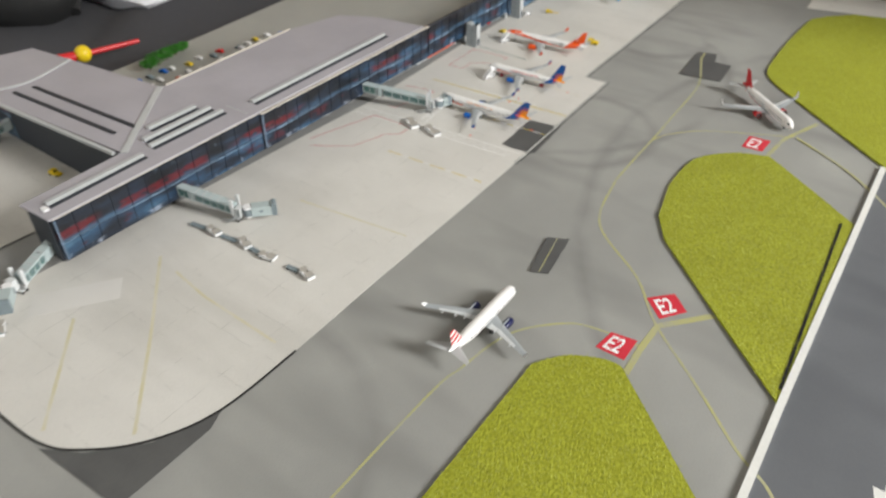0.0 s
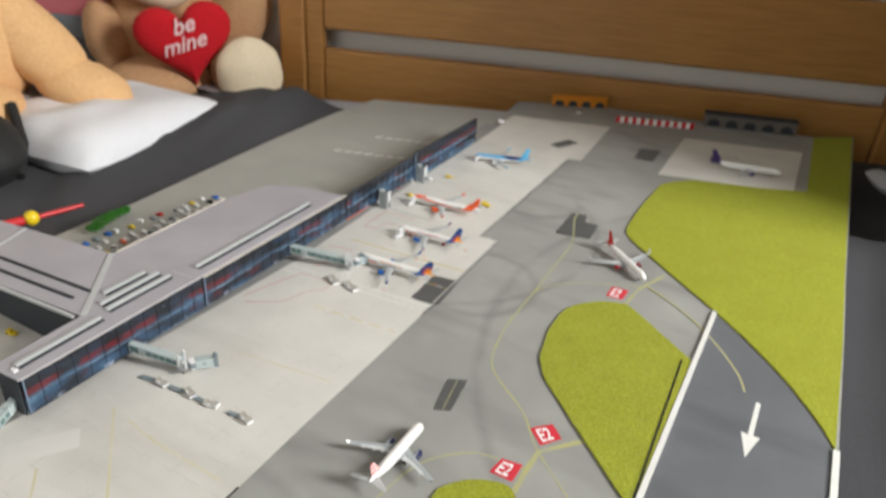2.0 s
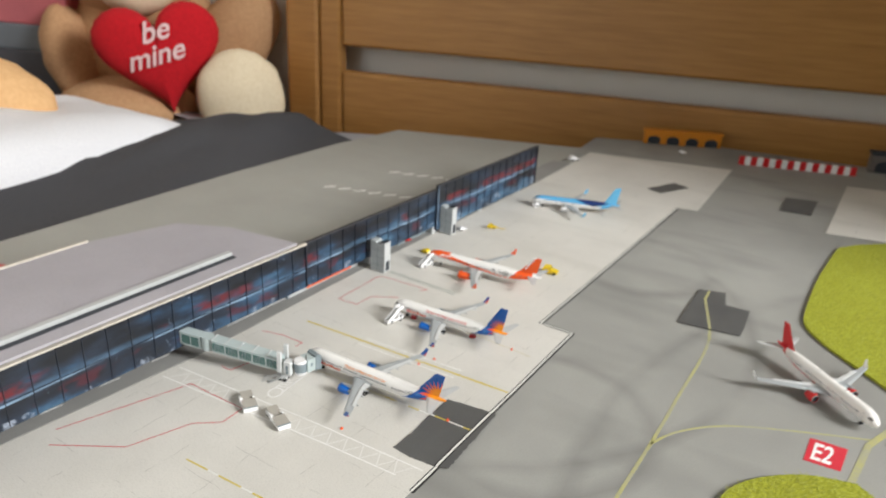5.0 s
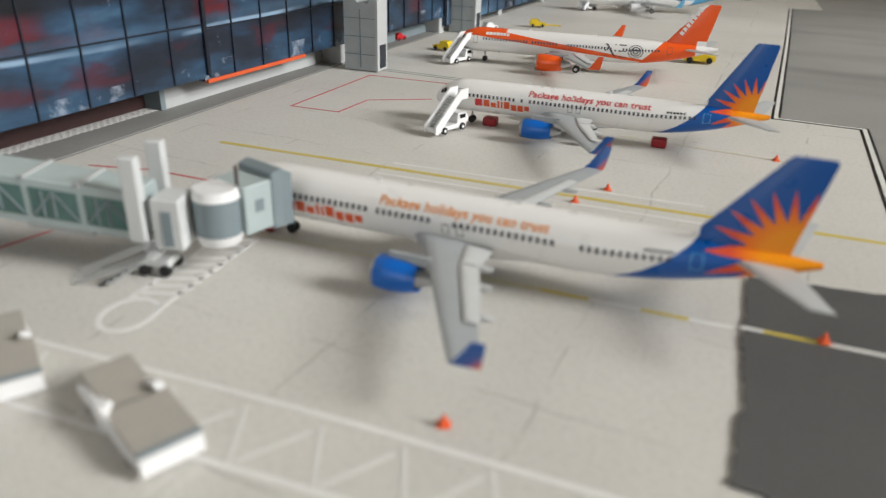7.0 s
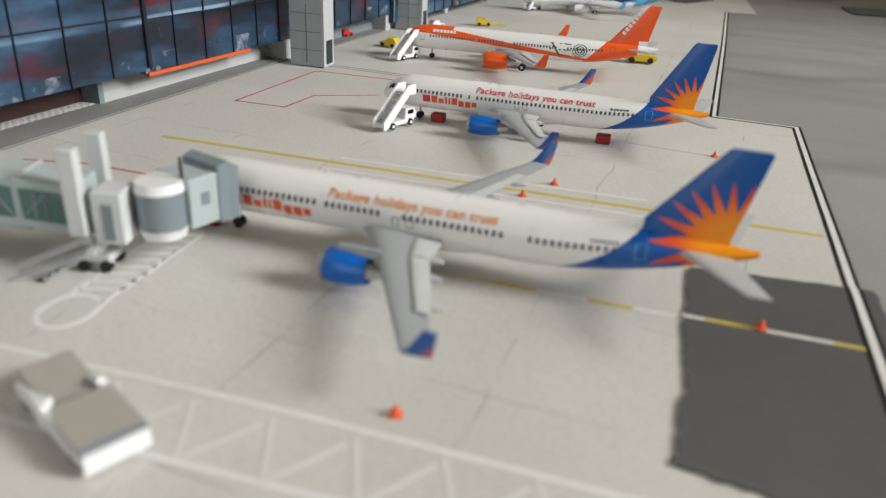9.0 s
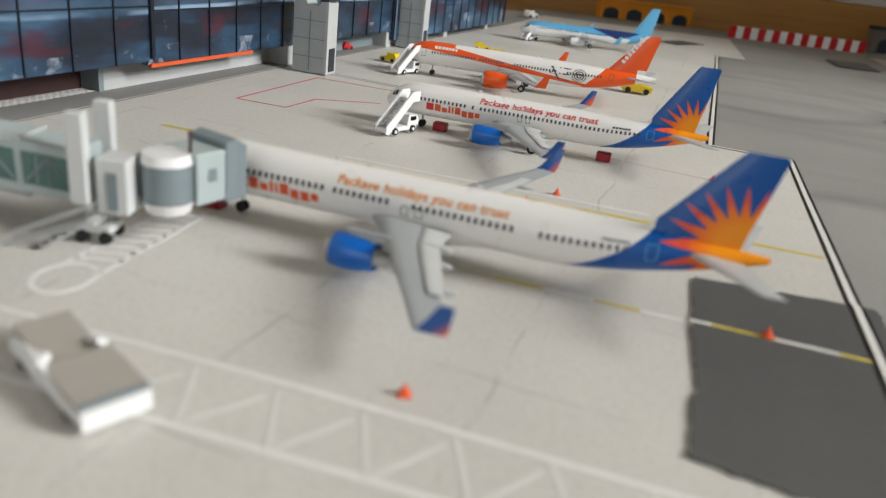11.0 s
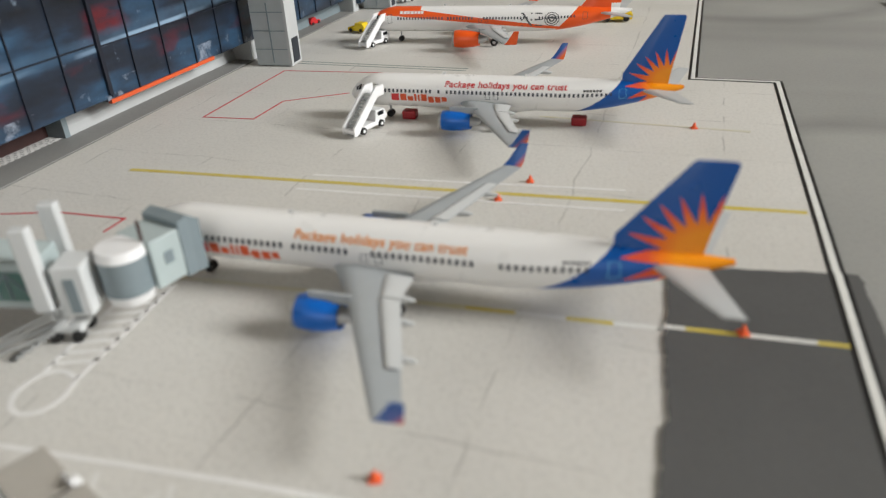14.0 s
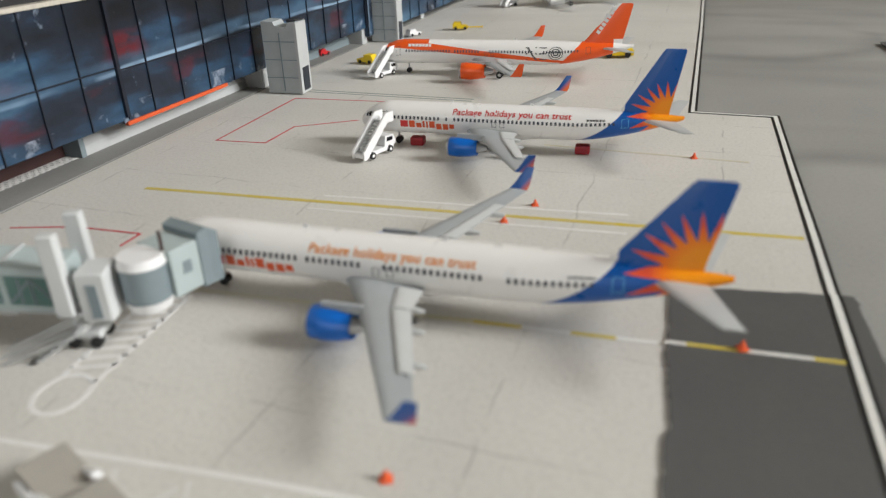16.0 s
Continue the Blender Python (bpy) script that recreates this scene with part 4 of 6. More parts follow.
# half-round kerb in front of the plinth
def kerb(y0, y1):
    prof = [(-0.0135, 0.0), (0.0, 0.0), (-0.0005, 0.003), (-0.0025, 0.0062), (-0.0055, 0.0078), (-0.0135, 0.008)]
    return loft([[(-0.2075 + x + (0.000 if y < -0.05 else -0.001), y, 3.3 * E_ + z) for x, z in prof] for y in (y0, (y0 + y1) / 2, y1)])


part("kerb", kerb(-0.096, 0.03), M_KERB, term, "pale grey rounded kerb tube")
part("kerb", kerb(0.05, 0.29), M_BRIDGE_D, term)
part("kerb_end", box(-0.221, -0.2070, -0.0985, -0.0965, 3.3 * E_, 0.0088), M_BRIDGE_D, term)
# roof plates
RZ = 0.0505
part("roof", slab([(WX + 0.002, -0.566), (WX + 0.002, -0.098), (-0.258, -0.109), (-0.297, -0.131), (-0.313, -0.2), (-0.309, -0.375), (-0.234, -0.477), (-0.231, -0.568)], RZ + 0.0015, RZ + 0.0033), M_ROOF, term, "grey lilac card roof")
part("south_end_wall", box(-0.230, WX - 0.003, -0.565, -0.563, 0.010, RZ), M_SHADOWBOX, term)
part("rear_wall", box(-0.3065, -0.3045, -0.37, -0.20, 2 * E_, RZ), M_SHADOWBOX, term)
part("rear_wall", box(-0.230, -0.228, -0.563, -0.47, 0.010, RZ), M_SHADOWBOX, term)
part("roof", slab([(-0.233, -0.474), (-0.309, -0.376), (-0.44, -0.392), (-0.50, -0.40), (-0.515, -0.45), (-0.487, -0.484), (-0.428, -0.489)], RZ + 0.0005, RZ + 0.0028), M_ROOF, term, "grey card roof of the pier")
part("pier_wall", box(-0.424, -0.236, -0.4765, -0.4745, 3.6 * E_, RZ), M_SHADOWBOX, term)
part("pier_wall", box(-0.489, -0.424, -0.4765, -0.4745, 3.6 * E_, RZ), M_GLAZING, term)
part("pier_end_wall", box(-0.492, -0.490, -0.4765, -0.41, 3.6 * E_, RZ), M_GLAZING, term)
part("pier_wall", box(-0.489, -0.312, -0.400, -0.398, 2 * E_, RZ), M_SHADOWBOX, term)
part("joint_strip", ribbon([(-0.232, -0.474), (-0.311, -0.377)], 0.006, RZ + 0.0034, RZ + 0.0040), M_KERB, term)


def roof_strip(p, q, pale=True, w=0.004, gap=0.0045):
    """A white rib with the dark slot beside it."""
    d = (Vector(q) - Vector(p)).normalized()
    s = Vector((-d.y, d.x))
    if pale:
        part("roof_rib", ribbon([p, q], w, RZ + 0.003, RZ + 0.0062), M_KERB, term)
    a, b = Vector(p) - s * gap, Vector(q) - s * gap
    part("roof_slot", ribbon([tuple(a), tuple(b)], 0.0042, RZ + 0.0030, RZ + 0.0037), M_SHADOWBOX, term)


roof_strip((-0.2135, -0.556), (-0.2155, -0.467), True)
roof_strip((-0.2125, -0.347), (-0.215, -0.146), True)
roof_strip((-0.222, -0.455), (-0.222, -0.375), True)
roof_strip((-0.235, -0.452), (-0.236, -0.378), True)
roof_strip((-0.249, -0.437), (-0.249, -0.385), True)
roof_strip((-0.267, -0.463), (-0.415, -0.473), False)
roof_strip((-0.262, -0.445), (-0.41, -0.455), False)
part("roof_edge", ribbon([(-0.309, -0.372), (-0.3125, -0.198)], 0.0022, RZ + 0.0028, RZ + 0.0046), M_CREAM_RIM, term)
part("roof_edge", ribbon(smooth_line([(-0.44, -0.487), (-0.425, -0.45), (-0.44, -0.393)]), 0.003, RZ + 0.0026, RZ + 0.004), M_KERB, term)
part("roof_edge", ribbon([(-0.24, -0.479), (-0.428, -0.491)], 0.003, RZ + 0.0008, RZ + 0.0036), M_KERB, term)
part("roof_mark", ribbon([(-0.2, -0.364), (-0.228, -0.365)], 0.0012, RZ + 0.0030, RZ + 0.0036), M_KERB, term)
part("roof_stud", box(-0.212, -0.206, -0.562, -0.558, RZ + 0.003, RZ + 0.005), M_WHITE, term)

# faint chalk marks on the rear board, too worn to read
for k in range(7):
    for row in range(2):
        marking("chalk_mark", ribbon([(-0.365 + 0.018 * k - 0.02 * row, 0.235 - 0.10 * row + 0.006 * k), (-0.356 + 0.018 * k - 0.02 * row, 0.247 - 0.10 * row + 0.006 * k)], 0.003, 2 * E_, 2.4 * E_), M_FAINT, "worn white mark on the grey board")


# ---- aircraft ----
def fus_shape(L, d, zc):
    def shape(x):
        s = min(1.0, max(0.0, x / L))
        k = 1.0
        drop = 0.0
        if s < 0.115:
            q = 1 - s / 0.115
            k = max(0.0, 1 - q ** 2.1) ** 0.55
            drop = -0.17 * d * q ** 1.6
        if s > 0.66:
            q = (s - 0.66) / 0.34
            k = 1 - 0.90 * q ** 1.75
            drop = (1 - k) * d * 0.36
        return max(0.00015, d / 2 * k), zc + drop
    return shape


def wing_mesh(stations):
    """stations: (leading edge x, y, z, chord, thickness)."""
    prof = [(0, 0), (0.06, 0.42), (0.25, 0.62), (0.5, 0.5), (0.8, 0.2), (1, 0.03), (1, -0.03), (0.7, -0.2), (0.3, -0.38), (0.06, -0.33)]
    return loft([[(x + c * u, y, z + c * t * v) for u, v in prof] for x, y, z, c, t in stations])


def fin_mesh(stations):
    """stations: (leading edge x, z, chord, thickness); an upright plane."""
    prof = [(0, 0), (0.08, 0.4), (0.35, 0.6), (0.75, 0.35), (1, 0.04), (1, -0.04), (0.75, -0.35), (0.35, -0.6), (0.08, -0.4)]
    return loft([[(x + c * u, c * t * v, z) for u, v in prof] for x, z, c, t in stations])


def nacelle_mesh(x, y, z, r, l):
    prof = [(0.0, 0.80), (0.0, 0.92), (0.05, 1.0), (0.35, 1.06), (0.7, 0.98), (1.0, 0.80), (1.0, 0.72)]
    return loft([[(x + l * u, y + r * v * math.cos(a), z + r * v * math.sin(a)) for a in [2 * math.pi * i / 20 for i in range(20)]] for u, v in prof], caps=False)


def disc(x, y, z, r, l=0.0004):
    return tube((x, y, z), (x + l, y, z), r, seg=18)


def wheel(x, y, r, w):
    return tube((x, y - w / 2, r), (x, y + w / 2, r), r, seg=14)


def aircraft(m, label, L, d, zc, span, fin_top, mats, engine=(0.0155, 0.0031, 0.0080, 0.37), winglet=0.0052, windows=True, group="model aircraft", door_side=-1, parked=True):
    """A 1:400 airliner; nose at the origin, tail towards +x, wheels at z = 0."""
    body, finm, engm, wlm, stabm = mats["body"], mats["fin"], mats["engine"], mats["winglet"], mats.get("stab", M_WING)
    root = group_root("model_aircraft", m, label, "model aircraft", group)
    shape = fus_shape(L, d, zc)
    xs = [L * 0.115 * (1 - math.cos(i / 12 * math.pi / 2)) for i in range(13)] + [L * (0.115 + 0.545 * i / 12) for i in range(1, 13)] + [L * (0.66 + 0.34 * i / 16) for i in range(1, 17)]
    rings = []
    for x in xs:
        r, z = shape(x)
        rings.append([(x, r * math.cos(2 * math.pi * i / 40), z + r * 1.03 * math.sin(2 * math.pi * i / 40)) for i in range(40)])
    part("fuselage", loft(rings), body, root, smooth=True)
    part("belly_fairing", ellipsoid((0.47 * L, 0, zc - 0.36 * d), (0.135 * L, 0.47 * d, 0.24 * d)), body, root, smooth=True)
    half = span / 2
    zr = zc - 0.27 * d
    root_le, sweep = 0.35 * L if L < 0.105 else 0.38 * L, 0.53
    st = [(root_le, 0.28 * d, zr, 0.0162, 0.12), (root_le + sweep * half * 0.34, 0.34 * half, zr + 0.0008, 0.0092, 0.12), (root_le + sweep * half, half, zr + 0.0018, 0.0044, 0.11)]

    def chord_line(f):
        """Leading edge, height and chord of the wing at a share f of the half span."""
        (xa, ya, za, ca, _), (xb, yb, zb, cb, _) = st[:2] if f < 0.34 else st[1:]
        u = (f * half - ya) / (yb - ya)
        return xa + (xb - xa) * u, za + (zb - za) * u, ca + (cb - ca) * u
    for side in (-1, 1):
        w = part("wing", wing_mesh([(x, side * y, z, c, t) for x, y, z, c, t in st]), M_WING, root, smooth=True)
        for f0, f1, f2, share in ((0.16, 0.25, 0.335, 0.34), (0.345, 0.55, 0.76, 0.36)):
            rows = []
            for f in (f0, f1, f2):
                x, z, c = chord_line(f)
                rows.append((x + c * (1 - share), side * f * half, z + 0.00045 + c * 0.012, c * (share + 0.05), 0.10))
            part("flap", wing_mesh(rows), M_FLAP, w, "off-white flap", smooth=True)
        for f in (0.30, 0.46, 0.68):
            x, z, c = chord_line(f)
            part("flap_fairing", ellipsoid((x + c * 1.0, side * half * f, z - 0.0003), (0.0027, 0.0005, 0.0007), seg=10), M_FLAP, w, smooth=True)
        if winglet:
            x, y, z, c, t = st[-1]
            wl = [(x, side * y, z, c, 0.1), (x + 0.0012, side * (y + 0.0008), z + 0.0012, c * 0.85, 0.1), (x + 0.0038, side * (y + 0.0018), z + winglet, c * 0.42, 0.1)]
            part("winglet", loft([[(px + cc * u, py, pz + cc * tt * v * 0.3) if k < 1 else (px + cc * u, py + cc * tt * v * side, pz) for u, v in [(0, 0), (0.1, 0.4), (0.5, 0.5), (1, 0.05), (1, -0.05), (0.5, -0.4), (0.1, -0.3)]] for k, (px, py, pz, cc, tt) in enumerate(wl)]), wlm, w, smooth=True)
        sx, sz = 0.875 * L, shape(0.9 * L)[1] + 0.0004
        part("stabilizer", wing_mesh([(sx, side * 0.0006, sz, 0.0098, 0.1), (sx + 0.0108, side * 0.0172, sz + 0.0016, 0.0036, 0.09)]), stabm, root, smooth=True)
        ey, er, el, ex = engine
        e = part("engine", nacelle_mesh(ex * L, side * ey, 0.0009 + er * 1.06, er, el), engm, root, smooth=True)
        part("intake", disc(ex * L + 0.0012, side * ey, 0.0009 + er * 1.06, er * 0.86), M_SHADOWBOX, e)
        part("intake_lip", loft([[(ex * L + u, side * ey + er * v * math.cos(a), 0.0009 + er * 1.06 + er * v * math.sin(a)) for a in [2 * math.pi * i / 20 for i in range(20)]] for u, v in ((0.0006, 1.0), (-0.0003, 0.96), (-0.0004, 0.88), (0.0004, 0.82))], caps=False), M_METAL, e, smooth=True)
        part("exhaust_cone", tube((ex * L + el * 0.9, side * ey, 0.0009 + er * 1.06), (ex * L + el * 1.32, side * ey, 0.0009 + er * 1.1), er * 0.62, er * 0.25, 14), M_METAL, e, smooth=True)
        part("pylon", box(ex * L + el * 0.3, ex * L + el * 1.25, side * ey - 0.0004, side * ey + 0.0004, 0.0009 + er * 1.9, zr + 0.0018), M_WING, root)
        gx = 0.505 * L
        g = part("main_gear", tube((gx, side * 0.0085, 0.001), (gx, side * 0.0078, zr), 0.0004, seg=8), M_METAL, root)
        for dy in (-0.0008, 0.0008):
            part("wheel", wheel(gx, side * 0.0085 + dy, 0.0015, 0.0009), M_TYRE, g)
            part("hub", tube((gx, side * 0.0085 + dy * 1.62, 0.0015), (gx, side * 0.0085 + dy * 1.66, 0.0015), 0.0007, seg=10), M_METAL, g)
    g = part("nose_gear", tube((0.125 * L, 0, 0.001), (0.125 * L, 0, zc - 0.4 * d), 0.00035, seg=8), M_METAL, root)
    for dy in (-0.0006, 0.0006):
        part("wheel", wheel(0.125 * L, dy, 0.0011, 0.0007), M_TYRE, g)
    zt = shape(0.86 * L)[1] + shape(0.86 * L)[0] * 0.55
    part("fin", fin_mesh([(0.795 * L, zt - 0.0010, 0.158 * L, 0.09), (0.83 * L, zt + 0.0035, 0.130 * L, 0.09), (0.925 * L, fin_top - 0.0006, 0.062 * L, 0.08), (0.931 * L, fin_top, 0.053 * L, 0.05)]), finm, root, smooth=True)
    eps = 0.00007

    def skin(x, a, off=eps, side=-1):
        r, z = shape(x)
        return Vector((x, side * (r + off) * math.cos(a), z + (r * 1.03 + off) * math.sin(a)))

    def patch(bm, x0, x1, a0, a1, side=-1, nx=1):
        for k in range(nx):
            u0, u1 = x0 + (x1 - x0) * k / nx, x0 + (x1 - x0) * (k + 1) / nx
            am = (a0 + a1) / 2
            lo = [bm.verts.new(skin(x, a, eps, side)) for x, a in ((u0, a0), (u1, a0), (u1, am), (u0, am))]
            hi = [bm.verts.new(skin(x, a, eps, side)) for x, a in ((u0, a1), (u1, a1))]
            bm.faces.new(lo)
            bm.faces.new((lo[3], lo[2], hi[1], hi[0]))
    # windows
    for side in (-1, 1):
        if windows:
            x = 0.125 * L
            gaps = mats.get("gaps", ((0.30, 0.315), (0.42, 0.45), (0.63, 0.66)))
            while x < 0.80 * L:
                if not any(a * L < x < b * L for a, b in gaps):
                    bm = bmesh.new()
                    patch(bm, x, x + 0.00062, 0.10, 0.30, side)
                    part("cabin_window", bm, M_WINDOW, root)
                x += 0.00128
        bm = bmesh.new()
        for x0, x1, a0, a1 in ((0.026, 0.034, 0.42, 0.78), (0.036, 0.046, 0.38, 0.80), (0.048, 0.056, 0.40, 0.70)):
            patch(bm, x0 * L, x1 * L, a0, a1, side)
        part("cockpit_window", bm, M_GLASSY, root)
        for dx0, hgt in ((0.085, 0.75), (0.44, 0.35), (0.465, 0.35), (0.825, 0.75)):
            bm = bmesh.new()
            x0, x1, a0, a1 = dx0 * L, dx0 * L + (0.0020 if hgt > 0.5 else 0.0014), -0.18, -0.18 + hgt
            t, ta = 0.00013, 0.03
            for q in ((x0, x1, a0, a0 + ta), (x0, x1, a1 - ta, a1), (x0, x0 + t, a0, a1), (x1 - t, x1, a0, a1)):
                patch(bm, *q, side)
            part("door_outline", bm, mats.get("door", M_LOGO_GREY) if dx0 < 0.8 else mats.get("door_aft", M_LOGO_GREY), root)
    for x in (0.3, 0.55):
        part("antenna", box(x * L, x * L + 0.001, -0.00008, 0.00008, zc + d / 2 - 0.0001, zc + d / 2 + 0.0009), M_WHITE, root)
    return root, shape, skin, patch


def sun_tail_material(L, d, zc, name):
    """White body, royal blue rear with a curved front edge, and an orange sunburst on the tail."""
    n = Nodes(name, 0.28)
    X = n.m("DIVIDE", n.x, L)
    h = n.m("MAXIMUM", n.m("DIVIDE", n.m("SUBTRACT", n.z, zc - d / 2), d), 0.0)
    h = n.m("MINIMUM", h, 1.0)
    front = n.m("ADD", 0.675, n.m("MULTIPLY", n.m("POWER", h, 0.62), 0.155))
    blue = n.m("GREATER_THAN", X, front)
    cx, cz = 0.955 * L, zc + 0.42 * d
    dx, dz = n.m("SUBTRACT", cx, n.x), n.m("SUBTRACT", n.z, cz)
    r = n.m("SQRT", n.m("ADD", n.m("MULTIPLY", dx, dx), n.m("MULTIPLY", dz, dz)))
    ang = n.m("ARCTAN2", dz, dx)
    saw = n.m("MULTIPLY", n.m("ABSOLUTE", n.m("SUBTRACT", n.m("FRACT", n.m("DIVIDE", n.m("ADD", ang, 6.05), 0.30)), 0.5)), 2.0)
    reach = n.m("MULTIPLY", n.m("ADD", 0.060, n.m("MULTIPLY", n.m("POWER", saw, 1.5), 0.056)), n.m("MULTIPLY", L, n.m("SUBTRACT", 1.0, n.m("MULTIPLY", n.m("MAXIMUM", n.m("SINE", ang), 0.0), 0.16))))
    sun = n.m("LESS_THAN", r, reach)
    warm = n.ramp(n.m("DIVIDE", r, 0.13 * L), [(0.28, srgb(0.97, 0.60, 0.08)), (0.46, srgb(0.95, 0.48, 0.12)), (0.60, srgb(0.90, 0.34, 0.22))])
    col = n.mix(blue, srgb(0.94, 0.935, 0.925), srgb(0.0, 0.325, 0.64))
    col = n.mix(n.m("MULTIPLY", sun, n.m("GREATER_THAN", X, 0.8)), col, warm)
    wear = n.noise(260, 4)
    n.put(n.bsdf.inputs["Roughness"], n.m("ADD", 0.2, n.m("MULTIPLY", wear, 0.2)))
    return n.done(col)


def winglet_material(edge):
    n = Nodes("blue_orange_winglet_paint", 0.3)
    f = n.step(n.m("ADD", n.m("MULTIPLY", n.x, 0.9), n.m("MULTIPLY", n.z, -0.8)), edge, 0.0009)
    return n.done(n.mix(f, srgb(0.0, 0.325, 0.64), srgb(0.90, 0.40, 0.16)))


M_WINGLET, M_WINGLET_SHORT = winglet_material(0.0545), winglet_material(0.0465)


def swoosh_material(L, d, zc):
    """White body with an orange band that sweeps from the cockpit roof to the belly, and an orange tail."""
    n = Nodes("orange_band_livery", 0.28)
    X = n.m("DIVIDE", n.x, L)
    h = n.m("DIVIDE", n.m("SUBTRACT", n.z, zc), d / 2)
    low = n.m("MINIMUM", n.m("SUBTRACT", 0.42, n.m("MULTIPLY", n.m("MAXIMUM", n.m("SUBTRACT", X, 0.10), 0.0), 1.85)), n.m("ADD", 0.15, n.m("MULTIPLY", X, 3.5)))
    high = n.m("ADD", n.m("SUBTRACT", 0.80, n.m("MULTIPLY", n.m("SUBTRACT", X, 0.22), 2.55)), n.m("MULTIPLY", n.m("LESS_THAN", X, 0.215), 3.0))
    band = n.m("MULTIPLY", n.m("GREATER_THAN", h, low), n.m("LESS_THAN", h, high))
    tail = n.m("GREATER_THAN", X, n.m("ADD", 0.765, n.m("MULTIPLY", h, 0.045)))
    tail = n.m("MULTIPLY", tail, n.m("LESS_THAN", X, n.m("ADD", 0.925, n.m("MULTIPLY", n.m("GREATER_THAN", h, 1.2), 0.2))))
    nose = n.m("LESS_THAN", X, 0.035)
    f = n.m("MULTIPLY", n.m("MAXIMUM", band, tail), n.m("SUBTRACT", 1.0, nose))
    n.put(n.bsdf.inputs["Roughness"], n.m("ADD", 0.22, n.m("MULTIPLY", n.noise(260, 4), 0.18)))
    return n.done(n.mix(f, srgb(0.94, 0.935, 0.925), srgb(0.95, 0.36, 0.10)))


def split_material(name, upper, lower, L, d, zc, slope, level, tail=None, tail_at=0.8):
    n = Nodes(name, 0.3)
    X = n.m("DIVIDE", n.x, L)
    h = n.m("DIVIDE", n.m("SUBTRACT", n.z, zc), d / 2)
    f = n.m("GREATER_THAN", h, n.m("ADD", level, n.m("MULTIPLY", X, slope)))
    col = n.mix(f, lower, upper)
    if tail:
        col = n.mix(n.m("GREATER_THAN", X, n.m("ADD", tail_at, n.m("MULTIPLY", h, 0.03))), col, tail)
    n.put(n.bsdf.inputs["Roughness"], n.m("ADD", 0.22, n.m("MULTIPLY", n.noise(260, 4), 0.18)))
    return n.done(col)


def stripe_fin_material():
    n = Nodes("striped_fin_paint", 0.3)
    s = n.m("FRACT", n.m("DIVIDE", n.m("ADD", n.z, n.m("MULTIPLY", n.x, 0.45)), 0.0062))
    return n.done(n.mix(n.m("GREATER_THAN", s, 0.5), srgb(0.92, 0.91, 0.90), srgb(0.80, 0.20, 0.22)))


def side_bars(patch, L, x0, a0, a1, widths, mat, root, name, gap=0.0003):
    """A row of plain bars in place of a name."""
    bm = bmesh.new()
    x = x0
    for w in widths:
        patch(bm, x, x + w, a0, a1, -1, 2)
        x += w + gap
    part(name, bm, mat, root)


def slogan(root, skin, text, x0, a0, size, mat):
    letters(text, size, lambda u, v, w: skin(x0 + u, a0 + v / 0.005, 0.00008), "slogan", mat, root, spacing=1.05, bold=size * 0.02, shear=0.15)


def logo_two(patch, L, x0, root, r=0.005):
    """The holiday firm's mark as plain shapes: a red figure block and orange-red bars of the letters' sizes."""
    side_bars(patch, L, x0, -0.42, 0.03, (0.0024,), M_LOGO_RED, root, "logo_block")
    bm = bmesh.new()
    x = x0 + 0.0028
    for w, up in ((0.0019, 0.03), (0.0017, -0.11), (0.0007, 0.03), (0.0006, 0.0), (0.0018, 0.03), (0.0017, -0.11), (0.0017, -0.11), (0.0015, -0.11)):
        patch(bm, x, x + w, -0.42 - (0.1 if w == 0.0017 and x > x0 + 0.011 else 0), up)
        x += w + 0.0004
    part("logo_mark", bm, M_LOGO_OR, root)


# 1: long twin with the sun tail, on the bridge
L, d, zc = 0.1113, 0.0100, 0.0094
livery = sun_tail_material(L, d, zc, "sun_tail_livery_long")
root, shape, skin, patch = aircraft(pose(-0.1283, -0.1568, 3 * E_, 0, 0, 3.2), "white airliner model, blue tail, orange sunburst, docked at a bridge", L, d, zc, 0.0855, 0.0296,
                                    dict(body=livery, fin=livery, engine=M_BLUE, winglet=M_WINGLET, stab=M_KERB, door_aft=M_SKYBLUE))
slogan(root, skin, "Package holidays you can trust", 0.0360, 0.49, 0.00247, M_LOGO_AMBER)
logo_two(patch, L, 0.0155, root)
side_bars(patch, L, 0.0845, 0.42, 0.52, (0.0006,) * 6, M_LOGO_GREY, root, "registration_bars", 0.0002)

# 2: shorter twin with the same tail
L, d, zc = 0.0987, 0.0096, 0.0087
livery = sun_tail_material(L, d, zc, "sun_tail_livery_short")
root, shape, skin, patch = aircraft(pose(-0.1275, -0.0595, 3 * E_, 0, 0, 4.2), "white airliner model, blue tail, orange sunburst, beside white stairs", L, d, zc, 0.0835, 0.0312,
                                    dict(body=livery, fin=livery, engine=M_BLUE, winglet=M_WINGLET_SHORT, stab=M_KERB, door_aft=M_SKYBLUE, gaps=((0.275, 0.285), (0.30, 0.315))), engine=(0.0128, 0.0028, 0.0088, 0.325))
slogan(root, skin, "Package holidays you can trust", 0.0310, 0.50, 0.00275, M_LOGO_RED)
logo_two(patch, L, 0.0145, root)
side_bars(patch, L, 0.0715, 0.40, 0.52, (0.0007,) * 6, M_BLACK, root, "registration_bars", 0.0002)

